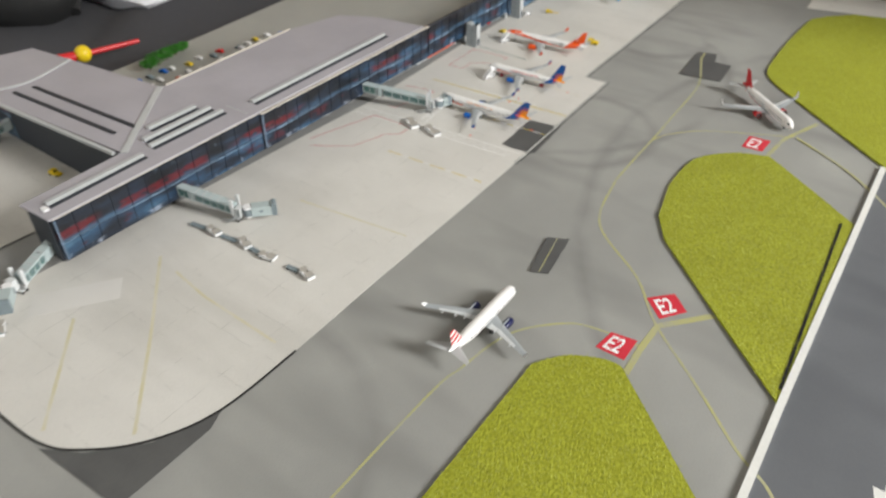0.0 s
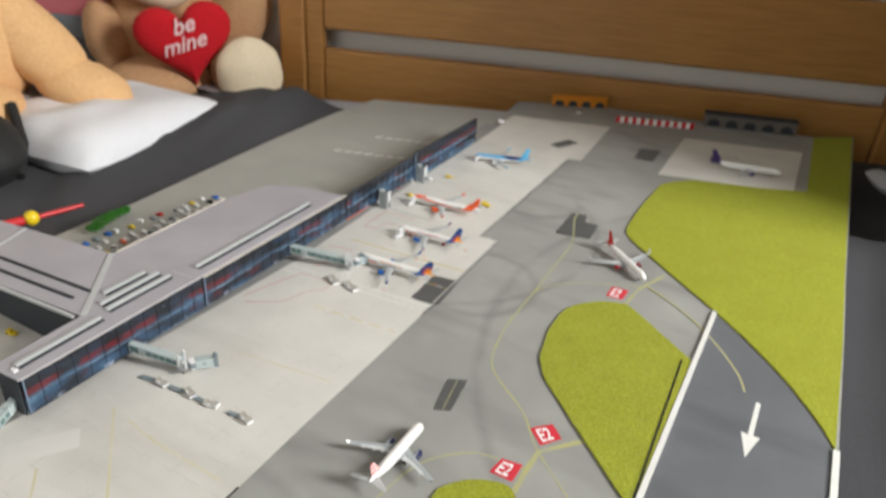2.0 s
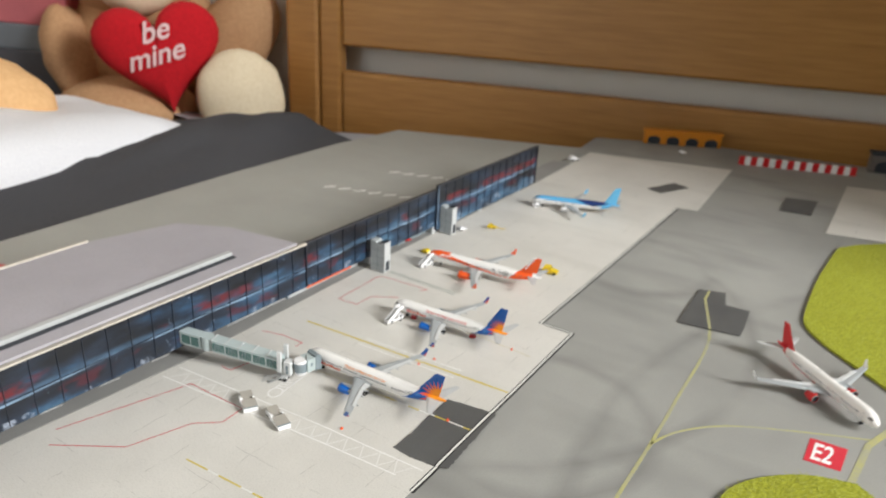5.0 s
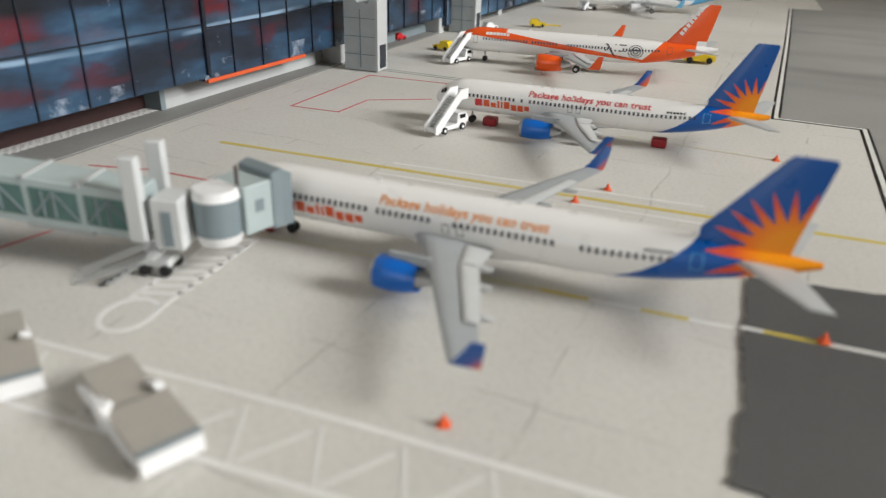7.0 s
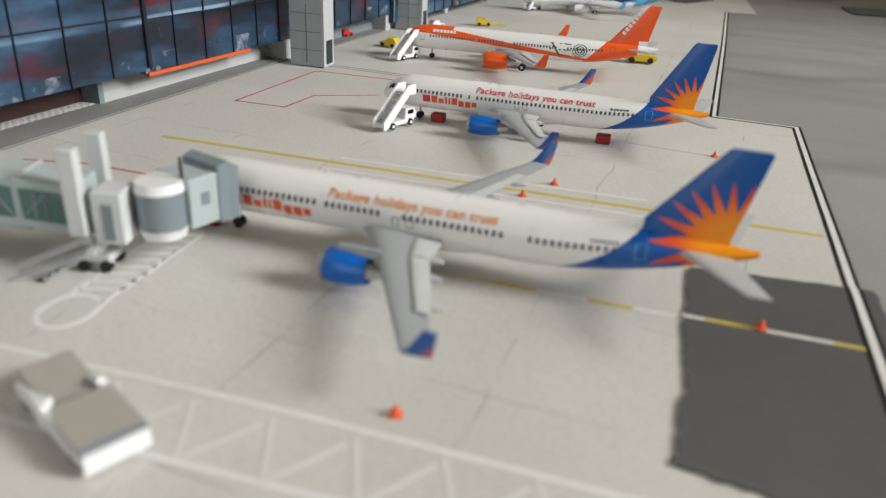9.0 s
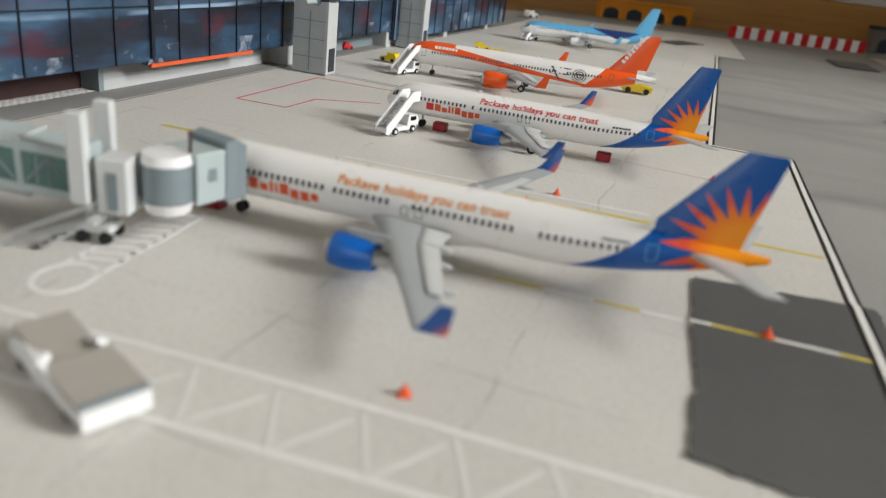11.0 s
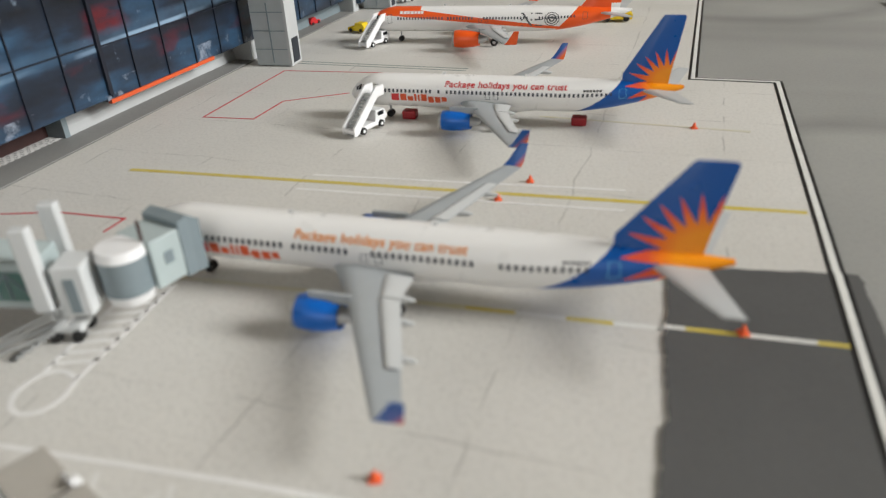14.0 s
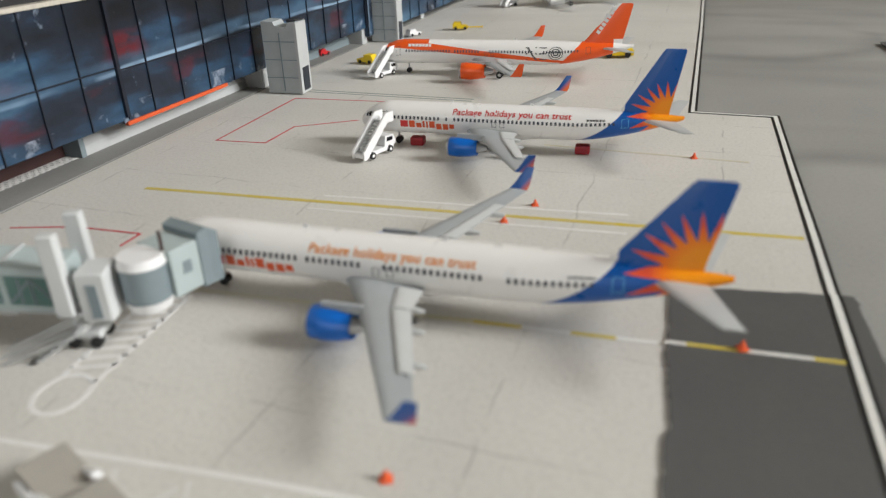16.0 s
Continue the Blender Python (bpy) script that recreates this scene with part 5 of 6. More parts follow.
# 3: orange and white long twin
L, d, zc = 0.1113, 0.0100, 0.0094
livery = swoosh_material(L, d, zc)
root, shape, skin, patch = aircraft(pose(-0.1640, 0.0370, 3 * E_, 0, 0, 6.8), "white airliner model with orange band and orange tail", L, d, zc, 0.0855, 0.0296,
                                    dict(body=livery, fin=livery, engine=M_ORANGE, winglet=M_ORANGE, stab=M_KERB), engine=(0.0160, 0.0034, 0.0105, 0.365))
side_bars(patch, L, 0.0150, 0.55, 0.82, (0.0013, 0.0013, 0.0012, 0.0014, 0.0010, 0.0013, 0.0010), M_WHITE, root, "logo_mark")
bm = bmesh.new()
for x0, x1, a0, a1 in ((0.0668, 0.0675, -0.45, 0.60), (0.0708, 0.0715, -0.45, 0.60), (0.0725, 0.0732, -0.45, 0.60), (0.0732, 0.0756, -0.45, -0.36), (0.0732, 0.0756, 0.04, 0.12), (0.0732, 0.0756, 0.51, 0.60)):
    patch(bm, x0, x1, a0, a1)
for k in range(10):
    patch(bm, 0.0672 + 0.00035 * k, 0.0681 + 0.00035 * k, 0.50 - 0.10 * k, 0.60 - 0.10 * k)
for k in range(28):
    a = 2 * math.pi * k / 28
    for rr in (0.0029, 0.0019, 0.0009):
        patch(bm, 0.0792 + rr * math.cos(a), 0.0792 + rr * math.cos(a) + 0.0005, 0.04 + rr / 0.0055 * math.sin(a), 0.04 + rr / 0.0055 * math.sin(a) + 0.08)
part("fan_motif", bm, M_LOGO_GREY, root)
bm = bmesh.new()
for k, hgt in enumerate((0.0016, 0.0016, 0.0016, 0.0018, 0.0024, 0.0016, 0.0022)):
    own = box(0, 0.0013, -0.00085, 0.00085, 0, hgt)
    merge(bm, own, pose(0.0968 + 0.00100 * k, 0, 0.0172 + 0.00155 * k, 0, -57, 0))
part("fin_logo_bars", bm, M_WHITE, root)

# 4: sky blue twin at the far stand
L, d, zc = 0.0987, 0.0096, 0.0087
n = Nodes("sky_blue_wave_livery", 0.28)
X, h = n.m("DIVIDE", n.x, L), n.m("DIVIDE", n.m("SUBTRACT", n.z, zc), d / 2)
upper = n.m("GREATER_THAN", h, n.m("SUBTRACT", 0.45, n.m("MULTIPLY", X, 0.55)))
rear = n.m("GREATER_THAN", X, n.m("ADD", 0.80, n.m("MULTIPLY", h, 0.03)))
wave = n.m("MULTIPLY", n.m("GREATER_THAN", h, n.m("ADD", -0.15, n.m("MULTIPLY", n.m("ABSOLUTE", n.m("SUBTRACT", X, 0.70)), 6.0))), n.m("LESS_THAN", h, 1.1))
livery = n.mix(n.m("MAXIMUM", upper, rear), srgb(0.92, 0.92, 0.92), srgb(0.36, 0.66, 0.84))
livery = n.done(n.mix(wave, livery, srgb(0.10, 0.20, 0.42)))
root, shape, skin, patch = aircraft(pose(-0.1655, 0.2475, 3 * E_, 0, 0, 22), "sky blue and white airliner model at the far stand", L, d, zc, 0.0835, 0.0312,
                                    dict(body=livery, fin=M_SKYBLUE, engine=M_WHITE, winglet=M_SKYBLUE), engine=(0.0122, 0.0027, 0.0105, 0.345))

# 5: small twin with striped fin, taxiing
root, shape, skin, patch = aircraft(pose(0.1025, -0.380, E_, 0, 0, -90), "white airliner model with red striped fin on the taxiway", 0.0865, 0.0099, 0.0094, 0.0853, 0.0294,
                                    dict(body=M_FUS, fin=stripe_fin_material(), engine=M_NAVY, winglet=M_WHITE, stab=M_KERB), engine=(0.0144, 0.0031, 0.0105, 0.32), winglet=0.003)

# 6: red and white twin, taxiing
L, d, zc = 0.0987, 0.0098, 0.0090
livery = split_material("red_belly_livery", srgb(0.93, 0.92, 0.91), srgb(0.78, 0.16, 0.18), L, d, zc, 1.5, -1.35, srgb(0.78, 0.16, 0.18), 0.86)
root, shape, skin, patch = aircraft(pose(0.2075, 0.004, E_, 0, 0, 137.8), "white airliner model with red belly and red fin on the taxiway", L, d, zc, 0.090, 0.030,
                                    dict(body=livery, fin=M_RED, engine=M_RED, winglet=M_WHITE, stab=M_KERB))

# 7: freighter on the remote stand
L, d, zc = 0.124, 0.0105, 0.0100
livery = split_material("violet_tail_livery", srgb(0.92, 0.92, 0.91), srgb(0.90, 0.90, 0.89), L, d, zc, 0, 0, srgb(0.20, 0.14, 0.36), 0.83)
root, shape, skin, patch = aircraft(pose(0.314, 0.509, 3 * E_, 0, 0, 192), "white freighter model with dark violet tail on the remote stand", L, d, zc, 0.100, 0.034,
                                    dict(body=livery, fin=plain("violet_paint", srgb(0.20, 0.14, 0.36), 0.35), engine=plain("violet_engine_paint", srgb(0.27, 0.20, 0.42), 0.35), winglet=M_WHITE, stab=plain("dark_violet_paint", srgb(0.15, 0.11, 0.25), 0.35)), windows=False, winglet=0)


# ---- jet bridges ----
def oriented(m, bm):
    bm.transform(m)
    return bm


def jet_bridge(rootp, pivot, end, label, z=0.0082, h=0.0088, w=0.0086, bays=5, cab=True, pillars=True, rise=0.007):
    """A telescopic bridge: wall box, drum, glazed tunnel, lift pillars, round head and cab on a wheeled leg."""
    a, b, c = Vector(rootp), Vector(pivot), Vector(end)
    d = b - a
    length, ang = d.length, math.degrees(math.atan2(d.y, d.x))
    g = group_root("jet_bridge", pose(a.x, a.y, 0, 0, 0, ang), label, "jet bridge", "jet bridges")
    k = length * 0.19

    def sloped(bm):
        """Lifts the tunnel towards the terminal."""
        for v in bm.verts:
            v.co.z += rise * max(0.0, 1 - max(0.0, v.co.x) / (length - 0.004))
        return bm
    part("wall_box", sloped(box(-0.001, k, -w * 0.44, w * 0.44, z - 0.001, z + h, bevel=0.0004)), M_BRIDGE, g)
    for x0, x1 in ((0.0006, k * 0.48), (k * 0.52, k - 0.0012)):
        part("glazing", sloped(box(x0, x1, -w * 0.45, -w * 0.445, z + 0.0004, z + h - 0.0016)), M_BRIDGE_G, g)
    part("drum", sloped(tube((k * 1.25, 0, z - 0.0006), (k * 1.25, 0, z + h), w * 0.52, seg=24)), M_BRIDGE, g, smooth=True)
    part("drum_foot", sloped(tube((k * 1.25, 0, z - 0.0018), (k * 1.25, 0, z - 0.0007), w * 0.38, seg=20)), M_KERB, g, smooth=True)
    t0, t1 = k * 1.6, length - 0.004
    tunnel = part("tunnel", sloped(box(t0, t1, -w / 2, w / 2, z, z + h, bevel=0.0003)), M_BRIDGE, g)
    step = (t1 - t0) / bays
    for i in range(bays):
        for s in (-1, 1):
            y0, y1 = (s * w / 2 - 0.00012, s * w / 2 + 0.00012)
            part("pane", sloped(box(t0 + step * i + 0.0006, t0 + step * (i + 1) - 0.0006, y0, y1, z + 0.0016, z + h - 0.0016)), M_BRIDGE_G, tunnel)
            p, q = t0 + step * i + 0.0008, t0 + step * (i + 1) - 0.0008
            for u0, u1 in ((p, (p + q) / 2), (q, (p + q) / 2), ((p + q) / 2, (p + q) / 2), (p * 0.75 + q * 0.25, p * 0.75 + q * 0.25)):
                part("brace", sloped(tube((u0, s * (w / 2 + 0.00012), z + 0.002), (u1, s * (w / 2 + 0.00012), z + h - 0.002), 0.00018, seg=6)), M_BRIDGE_D, tunnel)
        part("roof_rib", sloped(box(t0 + step * i - 0.0003, t0 + step * i + 0.0003, -w / 2 - 0.0002, w / 2 + 0.0002, z + h - 0.0004, z + h + 0.0004)), M_KERB, tunnel)
    part("under_duct", sloped(box(t0 + (t1 - t0) * 0.55, t0 + (t1 - t0) * 0.8, -w * 0.3, w * 0.3, z - 0.0018, z - 0.0002, bevel=0.0003)), M_KERB, g)
    if pillars:
        for s in (-1, 1):
            part("lift_pillar", box(t1 - 0.0012, t1 + 0.0018, s * w * 0.56 - 0.0011, s * w * 0.56 + 0.0011, 0.0085, z + h + 0.0070, bevel=0.0003), M_FLAP, g)
        part("axle_beam", box(t1 + 0.0002, t1 + 0.0024, -w * 0.5, w * 0.5, 0.0055, 0.0080, bevel=0.0003), M_KERB, g)
        leg = part("wheel_leg", tube((t1 + 0.0012, -0.0012, 0.0030), (t1 + 0.0012, -0.0006, 0.0085), 0.0010, seg=10), M_KERB, g)
        part("bogie", box(t1 - 0.0018, t1 + 0.0042, -0.0036, 0.0012, 0.0026, 0.0042, bevel=0.0004), M_FLAP, leg)
        part("bogie_block", box(t1 + 0.0004, t1 + 0.0022, -0.0030, 0.0004, 0.0042, 0.0058, bevel=0.0003), M_WHITE, leg)
        for x in (t1 - 0.0008, t1 + 0.0032):
            for y in (-0.0034, 0.0010):
                part("wheel", tube((x, y - 0.0006, 0.0021), (x, y + 0.0006, 0.0021), 0.0011, seg=14), M_TYRE, leg)
        for s in (-1, 1):
            part("strut", tube((t1 + 0.0012, s * 0.002 - 0.001, 0.0040), (t1 + 0.0012, s * 0.0045, 0.0105), 0.0006, seg=8), M_WHITE, leg)
    # head: service door block, round turret, cab towards the aircraft
    part("service_block", box(length - 0.001, length + 0.0042, -w * 0.62, w * 0.1, z - 0.001, z + h - 0.0003, bevel=0.0003), M_FLAP, g)
    part("service_door", box(length + 0.0008, length + 0.0026, -w * 0.62 - 0.00015, -w * 0.62 + 0.0001, z - 0.0002, z + h * 0.72), M_BRIDGE_D, g)
    stairs = bmesh.new()
    for i in range(9):
        box(length - 0.0015 - 0.0016 * i, length - 0.0002 - 0.0016 * i, -w * 0.62 - 0.0034, -w * 0.62 - 0.0006, z - 0.0014 - 0.00105 * i, z - 0.0011 - 0.00105 * i, bm=stairs)
    for y in (-w * 0.62 - 0.0035, -w * 0.62 - 0.0006):
        tube((length - 0.0006, y, z + 0.0012), (length - 0.0152, y, 0.0026), 0.0002, seg=6, bm=stairs)
        tube((length - 0.0006, y, z - 0.0012), (length - 0.0152, y, 0.0012), 0.00025, seg=6, bm=stairs)
    part("service_stairs", stairs, M_KERB, g)
    if cab:
        inv = g.matrix_basis.inverted()
        tp = Vector((length + 0.0085, 0.0008, 0))
        part("turret", tube((tp.x, tp.y, z + 0.0008), (tp.x, tp.y, z + h - 0.0014), w * 0.49, seg=32), M_BRIDGE_D, g, smooth=True)
        part("turret_cap", tube((tp.x, tp.y, z + h - 0.0013), (tp.x, tp.y, z + h + 0.0004), w * 0.51, w * 0.46, seg=32), M_WHITE, g, smooth=True)
        part("turret_base", tube((tp.x, tp.y, z - 0.0012), (tp.x, tp.y, z + 0.0007), w * 0.43, w * 0.51, seg=32), M_WHITE, g, smooth=True)
        e = inv @ Vector((c.x, c.y, 0))
        v = e - tp
        ca = math.degrees(math.atan2(v.y, v.x))
        m = pose(tp.x, tp.y, 0, 0, 0, ca)
        cl = v.length
        cb = part("cab", oriented(m, box(w * 0.3, cl - 0.004, -w * 0.52, w * 0.52, z, z + h + 0.0005, bevel=0.0003)), M_BRIDGE, g)
        hood = loft([[(x, y, zz) for y, zz in ((-w * hw, z - 0.0004), (w * hw, z - 0.0004), (w * hw, z + h + up), (-w * hw, z + h + up))] for x, hw, up in ((cl - 0.0042, 0.55, 0.0016), (cl - 0.002, 0.56, 0.0022), (cl, 0.60, 0.0008))])
        part("bellows_hood", oriented(m, hood), M_BRIDGE_D, g)
        part("cab_window", oriented(m, box(cl * 0.38, cl * 0.52, -w * 0.52 - 0.00012, -w * 0.52 + 0.0001, z + h * 0.45, z + h * 0.72)), M_BRIDGE_D, cb)
        part("mast", oriented(m, tube((w * 0.32, -w * 0.3, z + h), (w * 0.32, -w * 0.3, z + h + 0.0042), 0.0003, seg=8)), M_BRICKRED, cb)
    return g


jet_bridge((-0.1965, -0.2045), (-0.1235, -0.1793), (-0.1128, -0.1632), "grey jet bridge with teal glazing docked at an aircraft")
jet_bridge((-0.1965, -0.4525), (-0.1400, -0.4370), (-0.1160, -0.4160), "grey jet bridge with teal glazing, empty stand")
jet_bridge((-0.2150, -0.5640), (-0.2030, -0.6020), (-0.1830, -0.6230), "grey jet bridge with teal glazing by the terminal end", bays=4)
jet_bridge((-0.4300, -0.4770), (-0.4400, -0.4960), (-0.4550, -0.5060), "short grey jet bridge at the rear pier", bays=2)


# bridge stumps without tunnels
def pylon(x, y, label, seed):
    g = group_root("bridge_pylon", pose(x, y, 3 * E_, 0, 0, 4), label, "bridge pylon", "bridge pylons")
    w, d, h = 0.0150, 0.0085, 0.0285
    prof = [(-w / 2, 0), (w / 2, 0), (w / 2, h), (w * 0.28, h - 0.0004), (w * 0.22, h - 0.0022), (-w * 0.1, h - 0.0018), (-w * 0.16, h - 0.0002), (-w / 2, h)]
    part("tower", loft([[(px, py, pz) for px, pz in prof] for py in (-d / 2, d / 2)]), M_PYLON, g)
    for k in range(3):
        z = h * (0.22 + 0.25 * k)
        part("panel_seam", box(-w / 2, w / 2, -d / 2 - 0.00015, -d / 2 + 0.0001, z, z + 0.0003), M_BRIDGE_D, g)
    part("panel_seam", box(-0.0004, 0.0001, -d / 2 - 0.0002, -d / 2 + 0.0001, 0.001, h * 0.85), M_BRIDGE_D, g)
    part("corner_strip", box(w / 2 - 0.0009, w / 2 + 0.0002, -d / 2 - 0.0003, d / 2 + 0.0003, 0.0, h - 0.0006), M_KERB, g)
    # Flat dark plate painted as the shade of an opening.
    part("opening_shade_plate", box(w / 2 + 0.0001, w / 2 + 0.0004, -d * 0.3, d * 0.35, 0.001, h * 0.36), M_SHADOWBOX, g)
    part("top_flap", box(w * 0.24, w * 0.5, -d * 0.45, d * 0.45, h - 0.0004, h + 0.0006), M_SHADOWBOX, g)
    return g


pylon(-0.1865, -0.0045, "silver grey card bridge pylon with a notched top", 1)
pylon(-0.1920, 0.1115, "silver grey card bridge pylon beside the service road", 2)


# ---- ground vehicles and small things ----
def stairs_truck(m):
    """A white passenger stair truck; local +x towards the aircraft door."""
    g = group_root("stairs_truck", m, "white passenger stair truck at an aircraft door", "stair truck", "stair trucks")
    part("chassis", box(0.0, 0.0140, -0.0022, 0.0022, 0.0008, 0.0022, bevel=0.0003), M_WHITE, g)
    prof = [(0.0095, 0.0020), (0.0148, 0.0020), (0.0150, 0.0034), (0.0138, 0.0052), (0.0100, 0.0054)]
    part("truck_cab", loft([[(x, y, z) for x, z in prof] for y in (-0.0021, 0.0021)]), M_WHITE, g)
    part("side_window", box(0.0108, 0.0134, -0.00225, -0.0020, 0.0036, 0.0048), M_GLASSY, g)
    steps = bmesh.new()
    for k in range(13):
        box(0.0002 + 0.00080 * k, 0.0012 + 0.00080 * k, -0.0016, 0.0016, 0.0012 + 0.00070 * k, 0.0016 + 0.00070 * k, bm=steps)
    part("steps", steps, M_KERB, g)
    for s in (-1, 1):
        y0, y1 = (s * 0.0021 - 0.0003, s * 0.0021 + 0.0003)
        prof = [(-0.0004, 0.0006), (0.0008, 0.0004), (0.0112, 0.0094), (0.0142, 0.0094), (0.0142, 0.0124), (0.0106, 0.0124), (-0.0004, 0.0030)]
        part("side_panel", loft([[(x, y, z) for x, z in prof] for y in (y0, y1)]), M_WHITE, g)
        for x in (0.0035, 0.0118):
            w = part("wheel", tube((x, s * 0.0018, 0.0011), (x, s * 0.0027, 0.0011), 0.0011, seg=14), M_TYRE, g)
            part("hub", tube((x, s * 0.0027, 0.0011), (x, s * 0.0028, 0.0011), 0.0005, seg=10), M_WHITE, w)
    part("platform", box(0.0104, 0.0145, -0.0020, 0.0020, 0.0092, 0.0096), M_WHITE, g)
    return g


truck = stairs_truck(pose(-0.1200, -0.0790, 3 * E_, 0, 0, 74))
for x, y, a in ((-0.1615, 0.0225, 72), (-0.1610, 0.2440, 70)):
    copy_thing(truck, pose(x, y, 3 * E_, 0, 0, a))


def cargo_loader(m, label):
    """A low white loader with a sloping rear deck and a raised front deck."""
    g = group_root("cargo_loader", m, label, "cargo loader", "cargo loaders")
    part("chassis", box(-0.0095, 0.0095, -0.0042, 0.0042, 0.0008, 0.0028, bevel=0.0004), M_WHITE, g)
    part("front_deck", oriented(pose(0.0052, 0, 0.0046, 0, 5, 0), box(-0.0046, 0.0046, -0.0045, 0.0045, -0.0004, 0.0004, bevel=0.0001)), M_GSE_TOP, g)
    part("deck_skirt", box(0.0006, 0.0097, -0.0044, 0.0044, 0.0026, 0.0042, bevel=0.0003), M_WHITE, g)
    part("rear_deck", oriented(pose(-0.0054, 0, 0.0042, 0, 6, 0), box(-0.0046, 0.0042, -0.0036, 0.0040, -0.0004, 0.0004, bevel=0.0001)), M_GSE_TOP, g)
    for s in (-1, 1):
        part("lift_arm", tube((-0.007, s * 0.0034, 0.0024), (0.0, s * 0.0034, 0.0058), 0.0005, seg=8), M_WHITE, g)
    part("operator_post", box(-0.0014, 0.0010, -0.0052, -0.0036, 0.002, 0.0062, bevel=0.0004), M_WHITE, g)
    part("side_rail", loft([[(x, y, z) for x, z in ((-0.0085, 0.0020), (0.0085, 0.0020), (0.0085, 0.0036), (0.0006, 0.0056), (-0.0030, 0.0060), (-0.0085, 0.0040))] for y in (-0.0047, -0.0042)]), M_WHITE, g)
    part("guard_stub", box(-0.0012, 0.0002, 0.0034, 0.0044, 0.0040, 0.0060, bevel=0.0003), M_WHITE, g)
    part("front_lip", box(0.0091, 0.0099, -0.0045, 0.0045, 0.0042, 0.0047, bevel=0.0001), M_BRIDGE_D, g)
    part("buffer", box(0.0096, 0.0102, -0.0044, 0.0044, 0.0010, 0.0040), M_WHITE, g)
    for x in (-0.0065, 0.006):
        for s in (-1, 1):
            part("wheel", tube((x, s * 0.0036, 0.001), (x, s * 0.0044, 0.001), 0.001, seg=12), M_TYRE, g)
    return g


cargo_loader(pose(-0.1228, -0.2150, 2 * E_, 0, 0, -31) @ Matrix.Diagonal((0.94, 0.98, 0.82, 1)), "white cargo loader with beige deck on the apron")
cargo_loader(pose(-0.0962, -0.2154, 2 * E_, 0, 0, -22) @ Matrix.Diagonal((1.08, 0.90, 0.82, 1)), "white cargo loader with two beige decks beside the lane")
for x, y, a in ((-0.145, -0.463, -8), (-0.111, -0.459, -20), (-0.083, -0.460, 10), (-0.042, -0.457, -15)):
    cargo_loader(pose(x, y, 3 * E_, 0, 0, a) @ Matrix.Scale(0.75, 4), "small white baggage loader in a row on the apron")
cargo_loader(pose(-0.178, -0.632, 3 * E_, 0, 0, -30) @ Matrix.Scale(0.8, 4), "small white baggage loader by a jet bridge")
for p, q in (((-0.170, -0.467), (-0.153, -0.464)), ((-0.136, -0.463), (-0.119, -0.461)), ((-0.104, -0.460), (-0.090, -0.461)), ((-0.062, -0.459), (-0.05, -0.458))):
    t = group_root("baggage_dolly", Matrix(), "dark grey baggage dolly behind a loader", "baggage dolly", "baggage dollies")
    part("deck", ribbon([p, q], 0.0045, 0.0022, 0.0028), M_BRIDGE_D, t)
    for f in (0.2, 0.8):
        x, y = p[0] + (q[0] - p[0]) * f, p[1] + (q[1] - p[1]) * f
        part("axle", tube((x, y - 0.0024, 0.0018), (x, y + 0.0024, 0.0018), 0.0008, seg=10), M_TYRE, t)


def tug(m, mat, label, bar=True):
    g = group_root("aircraft_tug", m, label, "tug", "tugs")
    prof = [(-0.0045, 0.0006), (0.0045, 0.0006), (0.0046, 0.0020), (0.0030, 0.0024), (0.0008, 0.0026), (0.0002, 0.0042), (-0.0036, 0.0042), (-0.0046, 0.0026)]
    part("body", loft([[(x, y, z) for x, z in prof] for y in (-0.0022, 0.0022)]), mat, g)
    part("windscreen", box(0.0000, 0.0006, -0.0019, 0.0019, 0.0028, 0.0039), M_GLASSY, g)
    for x in (-0.0028, 0.0028):
        for s in (-1, 1):
            part("wheel", tube((x, s * 0.0018, 0.0009), (x, s * 0.0025, 0.0009), 0.0009, seg=12), M_TYRE, g)
    if bar:
        part("tow_bar", tube((0.0044, 0, 0.0012), (0.0135, 0, 0.0010), 0.0004, seg=8), mat, g)
    return g


tug(pose(-0.163, 0.153, 3 * E_, 0, 0, 20), M_YELLOW_PL, "yellow aircraft tug with a tow bar")
tug(pose(-0.064, 0.0905, 3 * E_, 0, 0, 12) @ Matrix.Scale(1.55, 4), M_YELLOW_PL, "yellow service truck behind the orange tail", False)
tug(pose(-0.178, 0.0535, 3 * E_, 0, 0, 170), M_YELLOW_PL, "yellow tug in front of the orange airliner", False)
tug(pose(-0.2085, 0.066, 3.3 * E_, 0, 0, 80) @ Matrix.Scale(0.8, 4), M_RED, "small red car on the service road", False)
tug(pose(-0.211, 0.462, 3 * E_, 0, 0, 60) @ Matrix.Scale(1.6, 4), M_WHITE, "white service truck on the far apron", False)
tug(pose(-0.104, 0.622, E_, 0, 0, 10) @ Matrix.Scale(1.2, 4), M_WHITE, "small white truck near the far building", False)
tug(pose(-0.183, 0.128, 3 * E_, 0, 0, 60) @ Matrix.Scale(0.9, 4), M_WHITE, "small white truck beside a bridge pylon", False)
# Cream piece of unknown kind, given a van's shape.
tug(pose(-0.2065, 0.018, 3.3 * E_, 0, 0, 70), M_CREAM, "unidentified cream piece on the service road, built as a van", False)


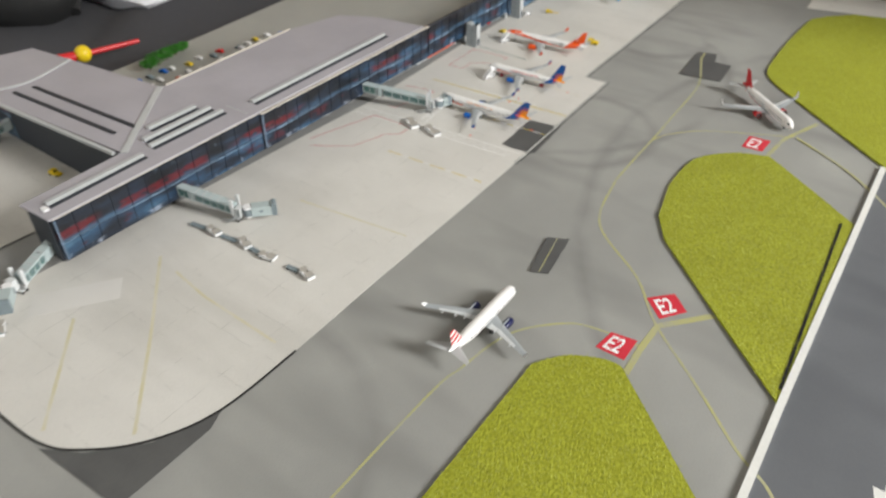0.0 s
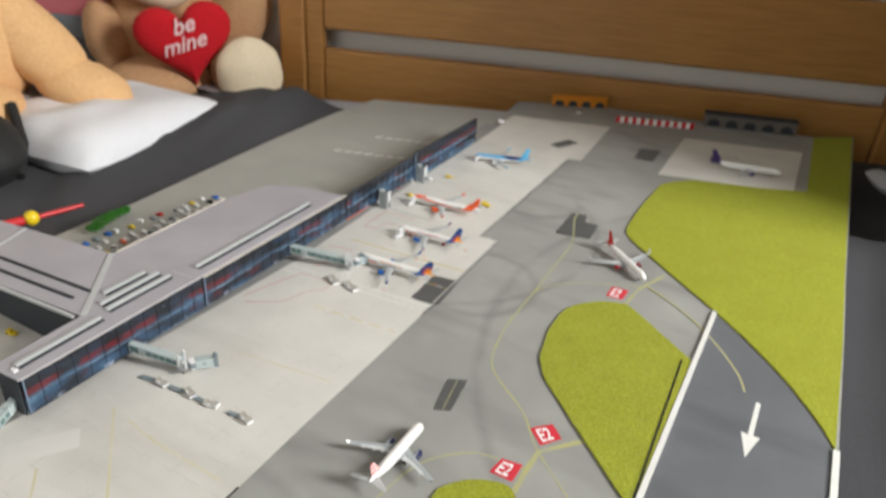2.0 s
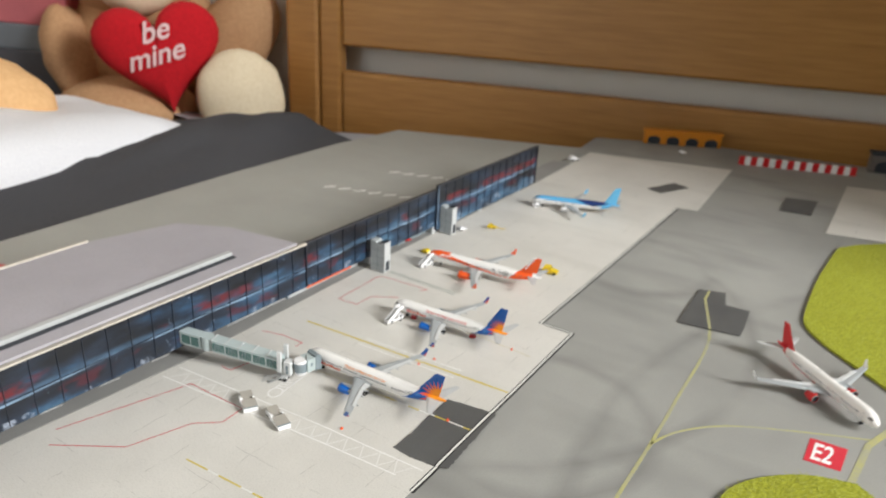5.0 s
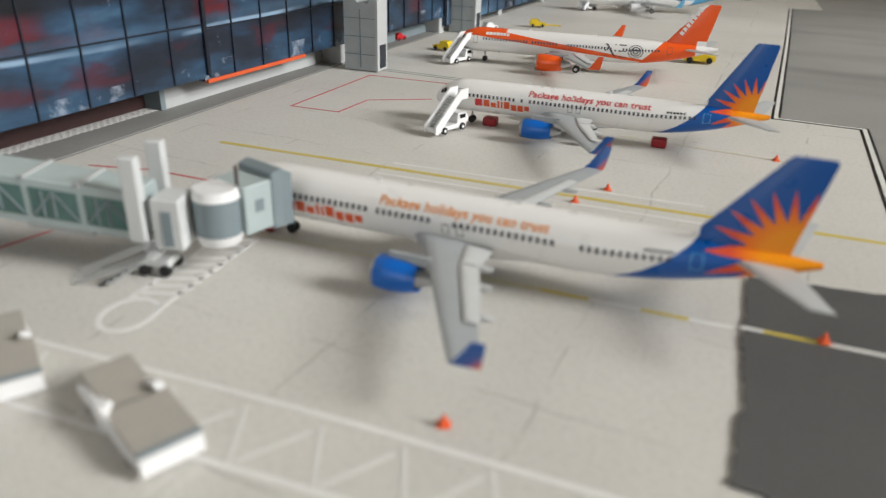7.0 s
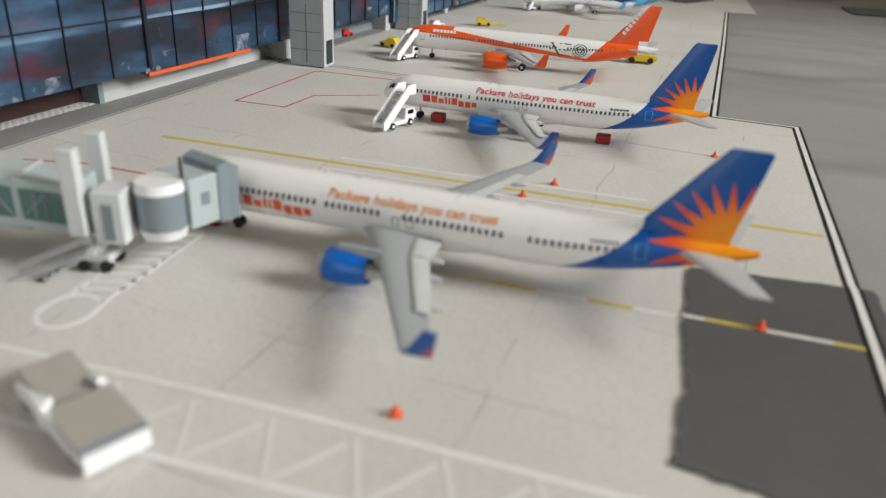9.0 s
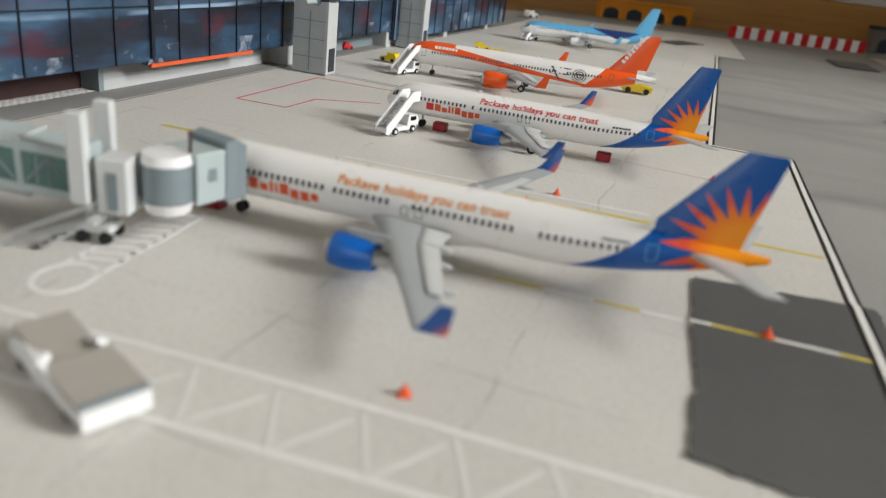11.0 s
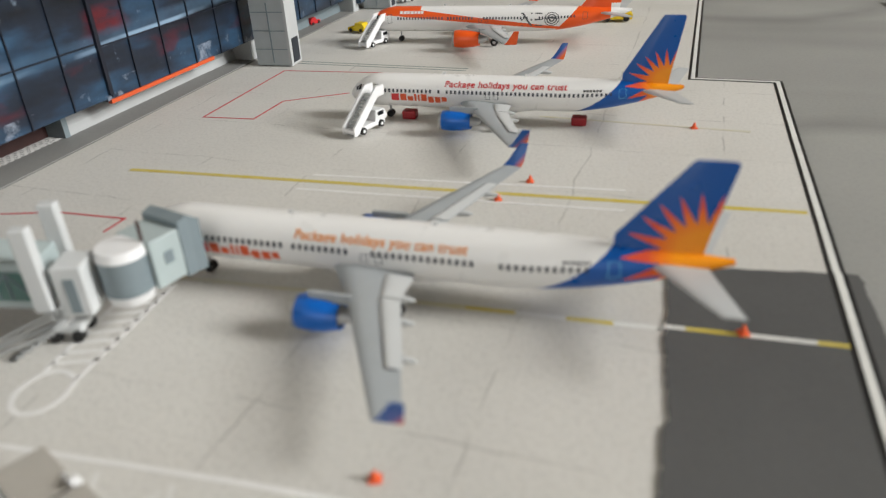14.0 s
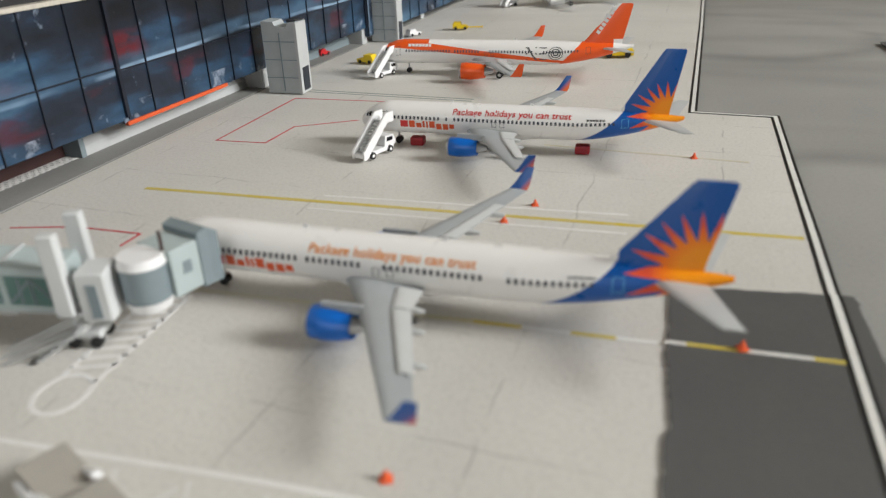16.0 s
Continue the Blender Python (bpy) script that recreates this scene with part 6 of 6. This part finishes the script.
def traffic_cone(x, y, z):
    g = group_root("traffic_cone", pose(x, y, z, 0, 0, 20), "small orange traffic cone", "traffic cone", "traffic cones")
    part("base", box(-0.0009, 0.0009, -0.0009, 0.0009, 0.0, 0.0003, bevel=0.0001), M_CONE, g)
    part("cone", tube((0, 0, 0.0003), (0, 0, 0.0017), 0.0007, 0.0002, seg=12), M_CONE, g, smooth=True)
    return g


for x, y, z in ((-0.025, -0.051, 2 * E_), (-0.062, -0.098, 2 * E_), (-0.067, -0.110, 2 * E_), (-0.0142, -0.1518, 3.4 * E_), (-0.0605, -0.1975, 2 * E_)):
    traffic_cone(x, y, z)
for ax, ay, aa, xs in ((-0.1275, -0.0595, 4.2, (0.0185, 0.0705)), (-0.1283, -0.1568, 3.2, (0.0075,))):
    for x in xs:
        c = part("support_block", box(-0.0022, 0.0022, -0.0018, 0.0018, 0.0, 0.0027, bevel=0.0005), M_DEEP_RED, at=pose(ax, ay, 2.1 * E_, 0, 0, aa) @ pose(x, 0, 0))
        tagged(c, "red plastic support block under an aircraft", "support block", "support blocks")

# far edge: arched buildings and the striped barrier
def arched_building(p, q, depth, h, arches, mat, label, roofmat):
    a, b = Vector(p), Vector(q)
    d = b - a
    w = d.length
    g = group_root("arched_building", pose(a.x, a.y, 0, 0, 0, math.degrees(math.atan2(d.y, d.x))), label, "model building")
    step = w / arches
    for k in range(arches + 1):
        x = step * k
        part("pier", box(max(0, x - step * 0.18), min(w, x + step * 0.18), 0, depth, 0, h * 0.55), mat, g)
    part("upper_wall", box(0, w, 0, depth, h * 0.55, h), mat, g)
    for k in range(arches):
        x = step * (k + 0.5)
        rim = [(x + step * 0.32 * math.cos(t), h * 0.38 + h * 0.30 * math.sin(t)) for t in [math.pi * i / 10 for i in range(11)]]
        prof = rim + [(x - step * 0.32, 0.001), (x + step * 0.32, 0.001)]
        # Charcoal plate closes the arch; the shade inside is only its colour.
        part("arch_shade_plate", loft([[(px, py, pz) for px, pz in prof] for py in (-0.0006, 0.0004)]), M_SHADOWBOX, g)
    part("roof", box(-0.002, w + 0.002, -0.002, depth + 0.002, h, h + h * 0.16, bevel=0.001), roofmat, g)
    part("back_wall", box(0, w, depth - 0.002, depth, 0, h * 0.55), mat, g)
    return g


arched_building((-0.172, 0.642), (-0.068, 0.698), 0.012, 0.0195, 4, M_BUS, "amber toy building with dark arches at the board edge", M_BUS)
arched_building((0.138, 0.722), (0.312, 0.780), 0.016, 0.026, 5, M_FARGREY, "grey toy shed with dark arches at the board edge", M_SHADOWBOX)
bar = group_root("striped_barrier", pose(-0.023, 0.624, 0, 0, 0, 21.7), "red and white striped barrier at the board edge", "barrier")
bw = 0.1593 / 19
for k in range(19):
    part("block", box(bw * k, bw * (k + 1) - 0.0004, -0.0015, 0.0015, 0.0002, 0.0130, bevel=0.0003), (M_RED, M_WHITE)[k % 2], bar)


# ---- car park behind the terminal ----
def toy_car(m, mat, label):
    g = group_root("toy_car", m, label, "toy car", "cars in the car park")
    prof = [(-0.0052, 0.0008), (0.0052, 0.0008), (0.0054, 0.0022), (0.0030, 0.0026), (0.0016, 0.0040), (-0.0032, 0.0040), (-0.0050, 0.0026)]
    part("body", loft([[(x, y, z) for x, z in prof] for y in (-0.0023, 0.0023)]), mat, g)
    part("side_glass", box(-0.003, 0.0016, -0.0024, 0.0024, 0.0028, 0.0037), M_GLASSY, g)
    for x in (-0.003, 0.003):
        for s in (-1, 1):
            part("wheel", tube((x, s * 0.0018, 0.0009), (x, s * 0.0025, 0.0009), 0.0009, seg=8), M_TYRE, g)
    return g


rng = random.Random(12)
carmats = [(M_WHITE, "white"), (M_WHITE, "white"), (M_METAL, "silver"), (M_TYRE, "black"), (M_RED, "red"), (M_BLUE, "blue"), (M_CONE, "orange"), (M_YELLOW_PL, "yellow"), (M_BRIDGE_D, "grey")]
firsts = {}
for k in range(42):
    t = (k // 3) / 13
    x = -0.433 + 0.016 * t + 0.0145 * (k % 3) + 0.009 * rng.uniform(-1, 1)
    y = -0.342 + 0.215 * t + 0.004 * rng.uniform(-1, 1)
    if k == 40:
        x, y = -0.467, -0.34
    m = pose(x, y, 2 * E_, 0, 0, rng.choice((0, 180)) + 6 + rng.uniform(-9, 9))
    mat, word = carmats[0] if rng.random() < 0.4 else rng.choice(carmats)
    if word in firsts:
        copy_thing(firsts[word], m)
    else:
        firsts[word] = toy_car(m, mat, f"tiny {word} toy car in the car park")


def model_tree(x, y, h, r, seed):
    g = group_root("model_tree", pose(x, y, 2 * E_), "small bright green model tree beside the car park", "tree", "model trees")
    part("trunk", tube((0, 0, 0), (0.0005, 0, h * 0.55), 0.0009, 0.0006, seg=8), M_BRICKRED, g)
    rg = random.Random(seed)
    verts, faces = [], []
    for k in range(420):
        v = Vector((rg.gauss(0, 1), rg.gauss(0, 1), rg.gauss(0, 1))).normalized() * rg.uniform(0.45, 1.0)
        lump = 1 + 0.35 * noise.noise(v * 2.5 + Vector((seed, 0, 0)))
        c = Vector((v.x * r * lump, v.y * r * lump, h * 0.68 + v.z * h * 0.34 * lump))
        a, b = [Vector((rg.gauss(0, 1), rg.gauss(0, 1), rg.gauss(0, 1))).normalized() * rg.uniform(0.0007, 0.0017) for _ in (0, 1)]
        i = len(verts)
        verts += [c - a, c + b, c + a, c - b]
        faces.append((i, i + 1, i + 2, i + 3))
    me = bpy.data.meshes.new("crown")
    me.from_pydata([tuple(v) for v in verts], [], faces)
    me.materials.append(M_LEAF)
    ob = new("crown", me)
    ob.parent = g
    return g


for k, (x, y, h, r) in enumerate(((-0.456, -0.296, 0.013, 0.009), (-0.459, -0.281, 0.015, 0.010), (-0.463, -0.266, 0.014, 0.009), (-0.467, -0.250, 0.013, 0.009), (-0.470, -0.236, 0.010, 0.007), (-0.362, -0.14, 0.009, 0.006))):
    model_tree(x, y, h, r * 1.25, k)
pen = group_root("red_stick", Matrix(), "red plastic stick with a yellow knob lying on the duvet", "stick")
part("stick", merge(tube((-0.530, -0.257, 0.006), (-0.547, -0.335, 0.008), 0.0028, 0.0036, 12), tube((-0.547, -0.335, 0.008), (-0.575, -0.42, 0.010), 0.0062, 0.0055, 12)), M_RED, pen, smooth=True)
part("knob", ellipsoid((-0.545, -0.325, 0.0085), (0.010, 0.010, 0.0105), seg=16), M_YELLOW_PL, pen, smooth=True)
van = tug(pose(-0.335, -0.492, 3.6 * E_, 0, 0, 10) @ Matrix.Scale(1.3, 4), M_YELLOW_PL, "yellow van below the rear pier", False)
marking("dark_mat", slab([(-0.345, -0.605), (-0.322, -0.600), (-0.318, -0.588), (-0.341, -0.592)], 3.5 * E_, 4 * E_), M_PATCH, "small dark patch on the rear apron")
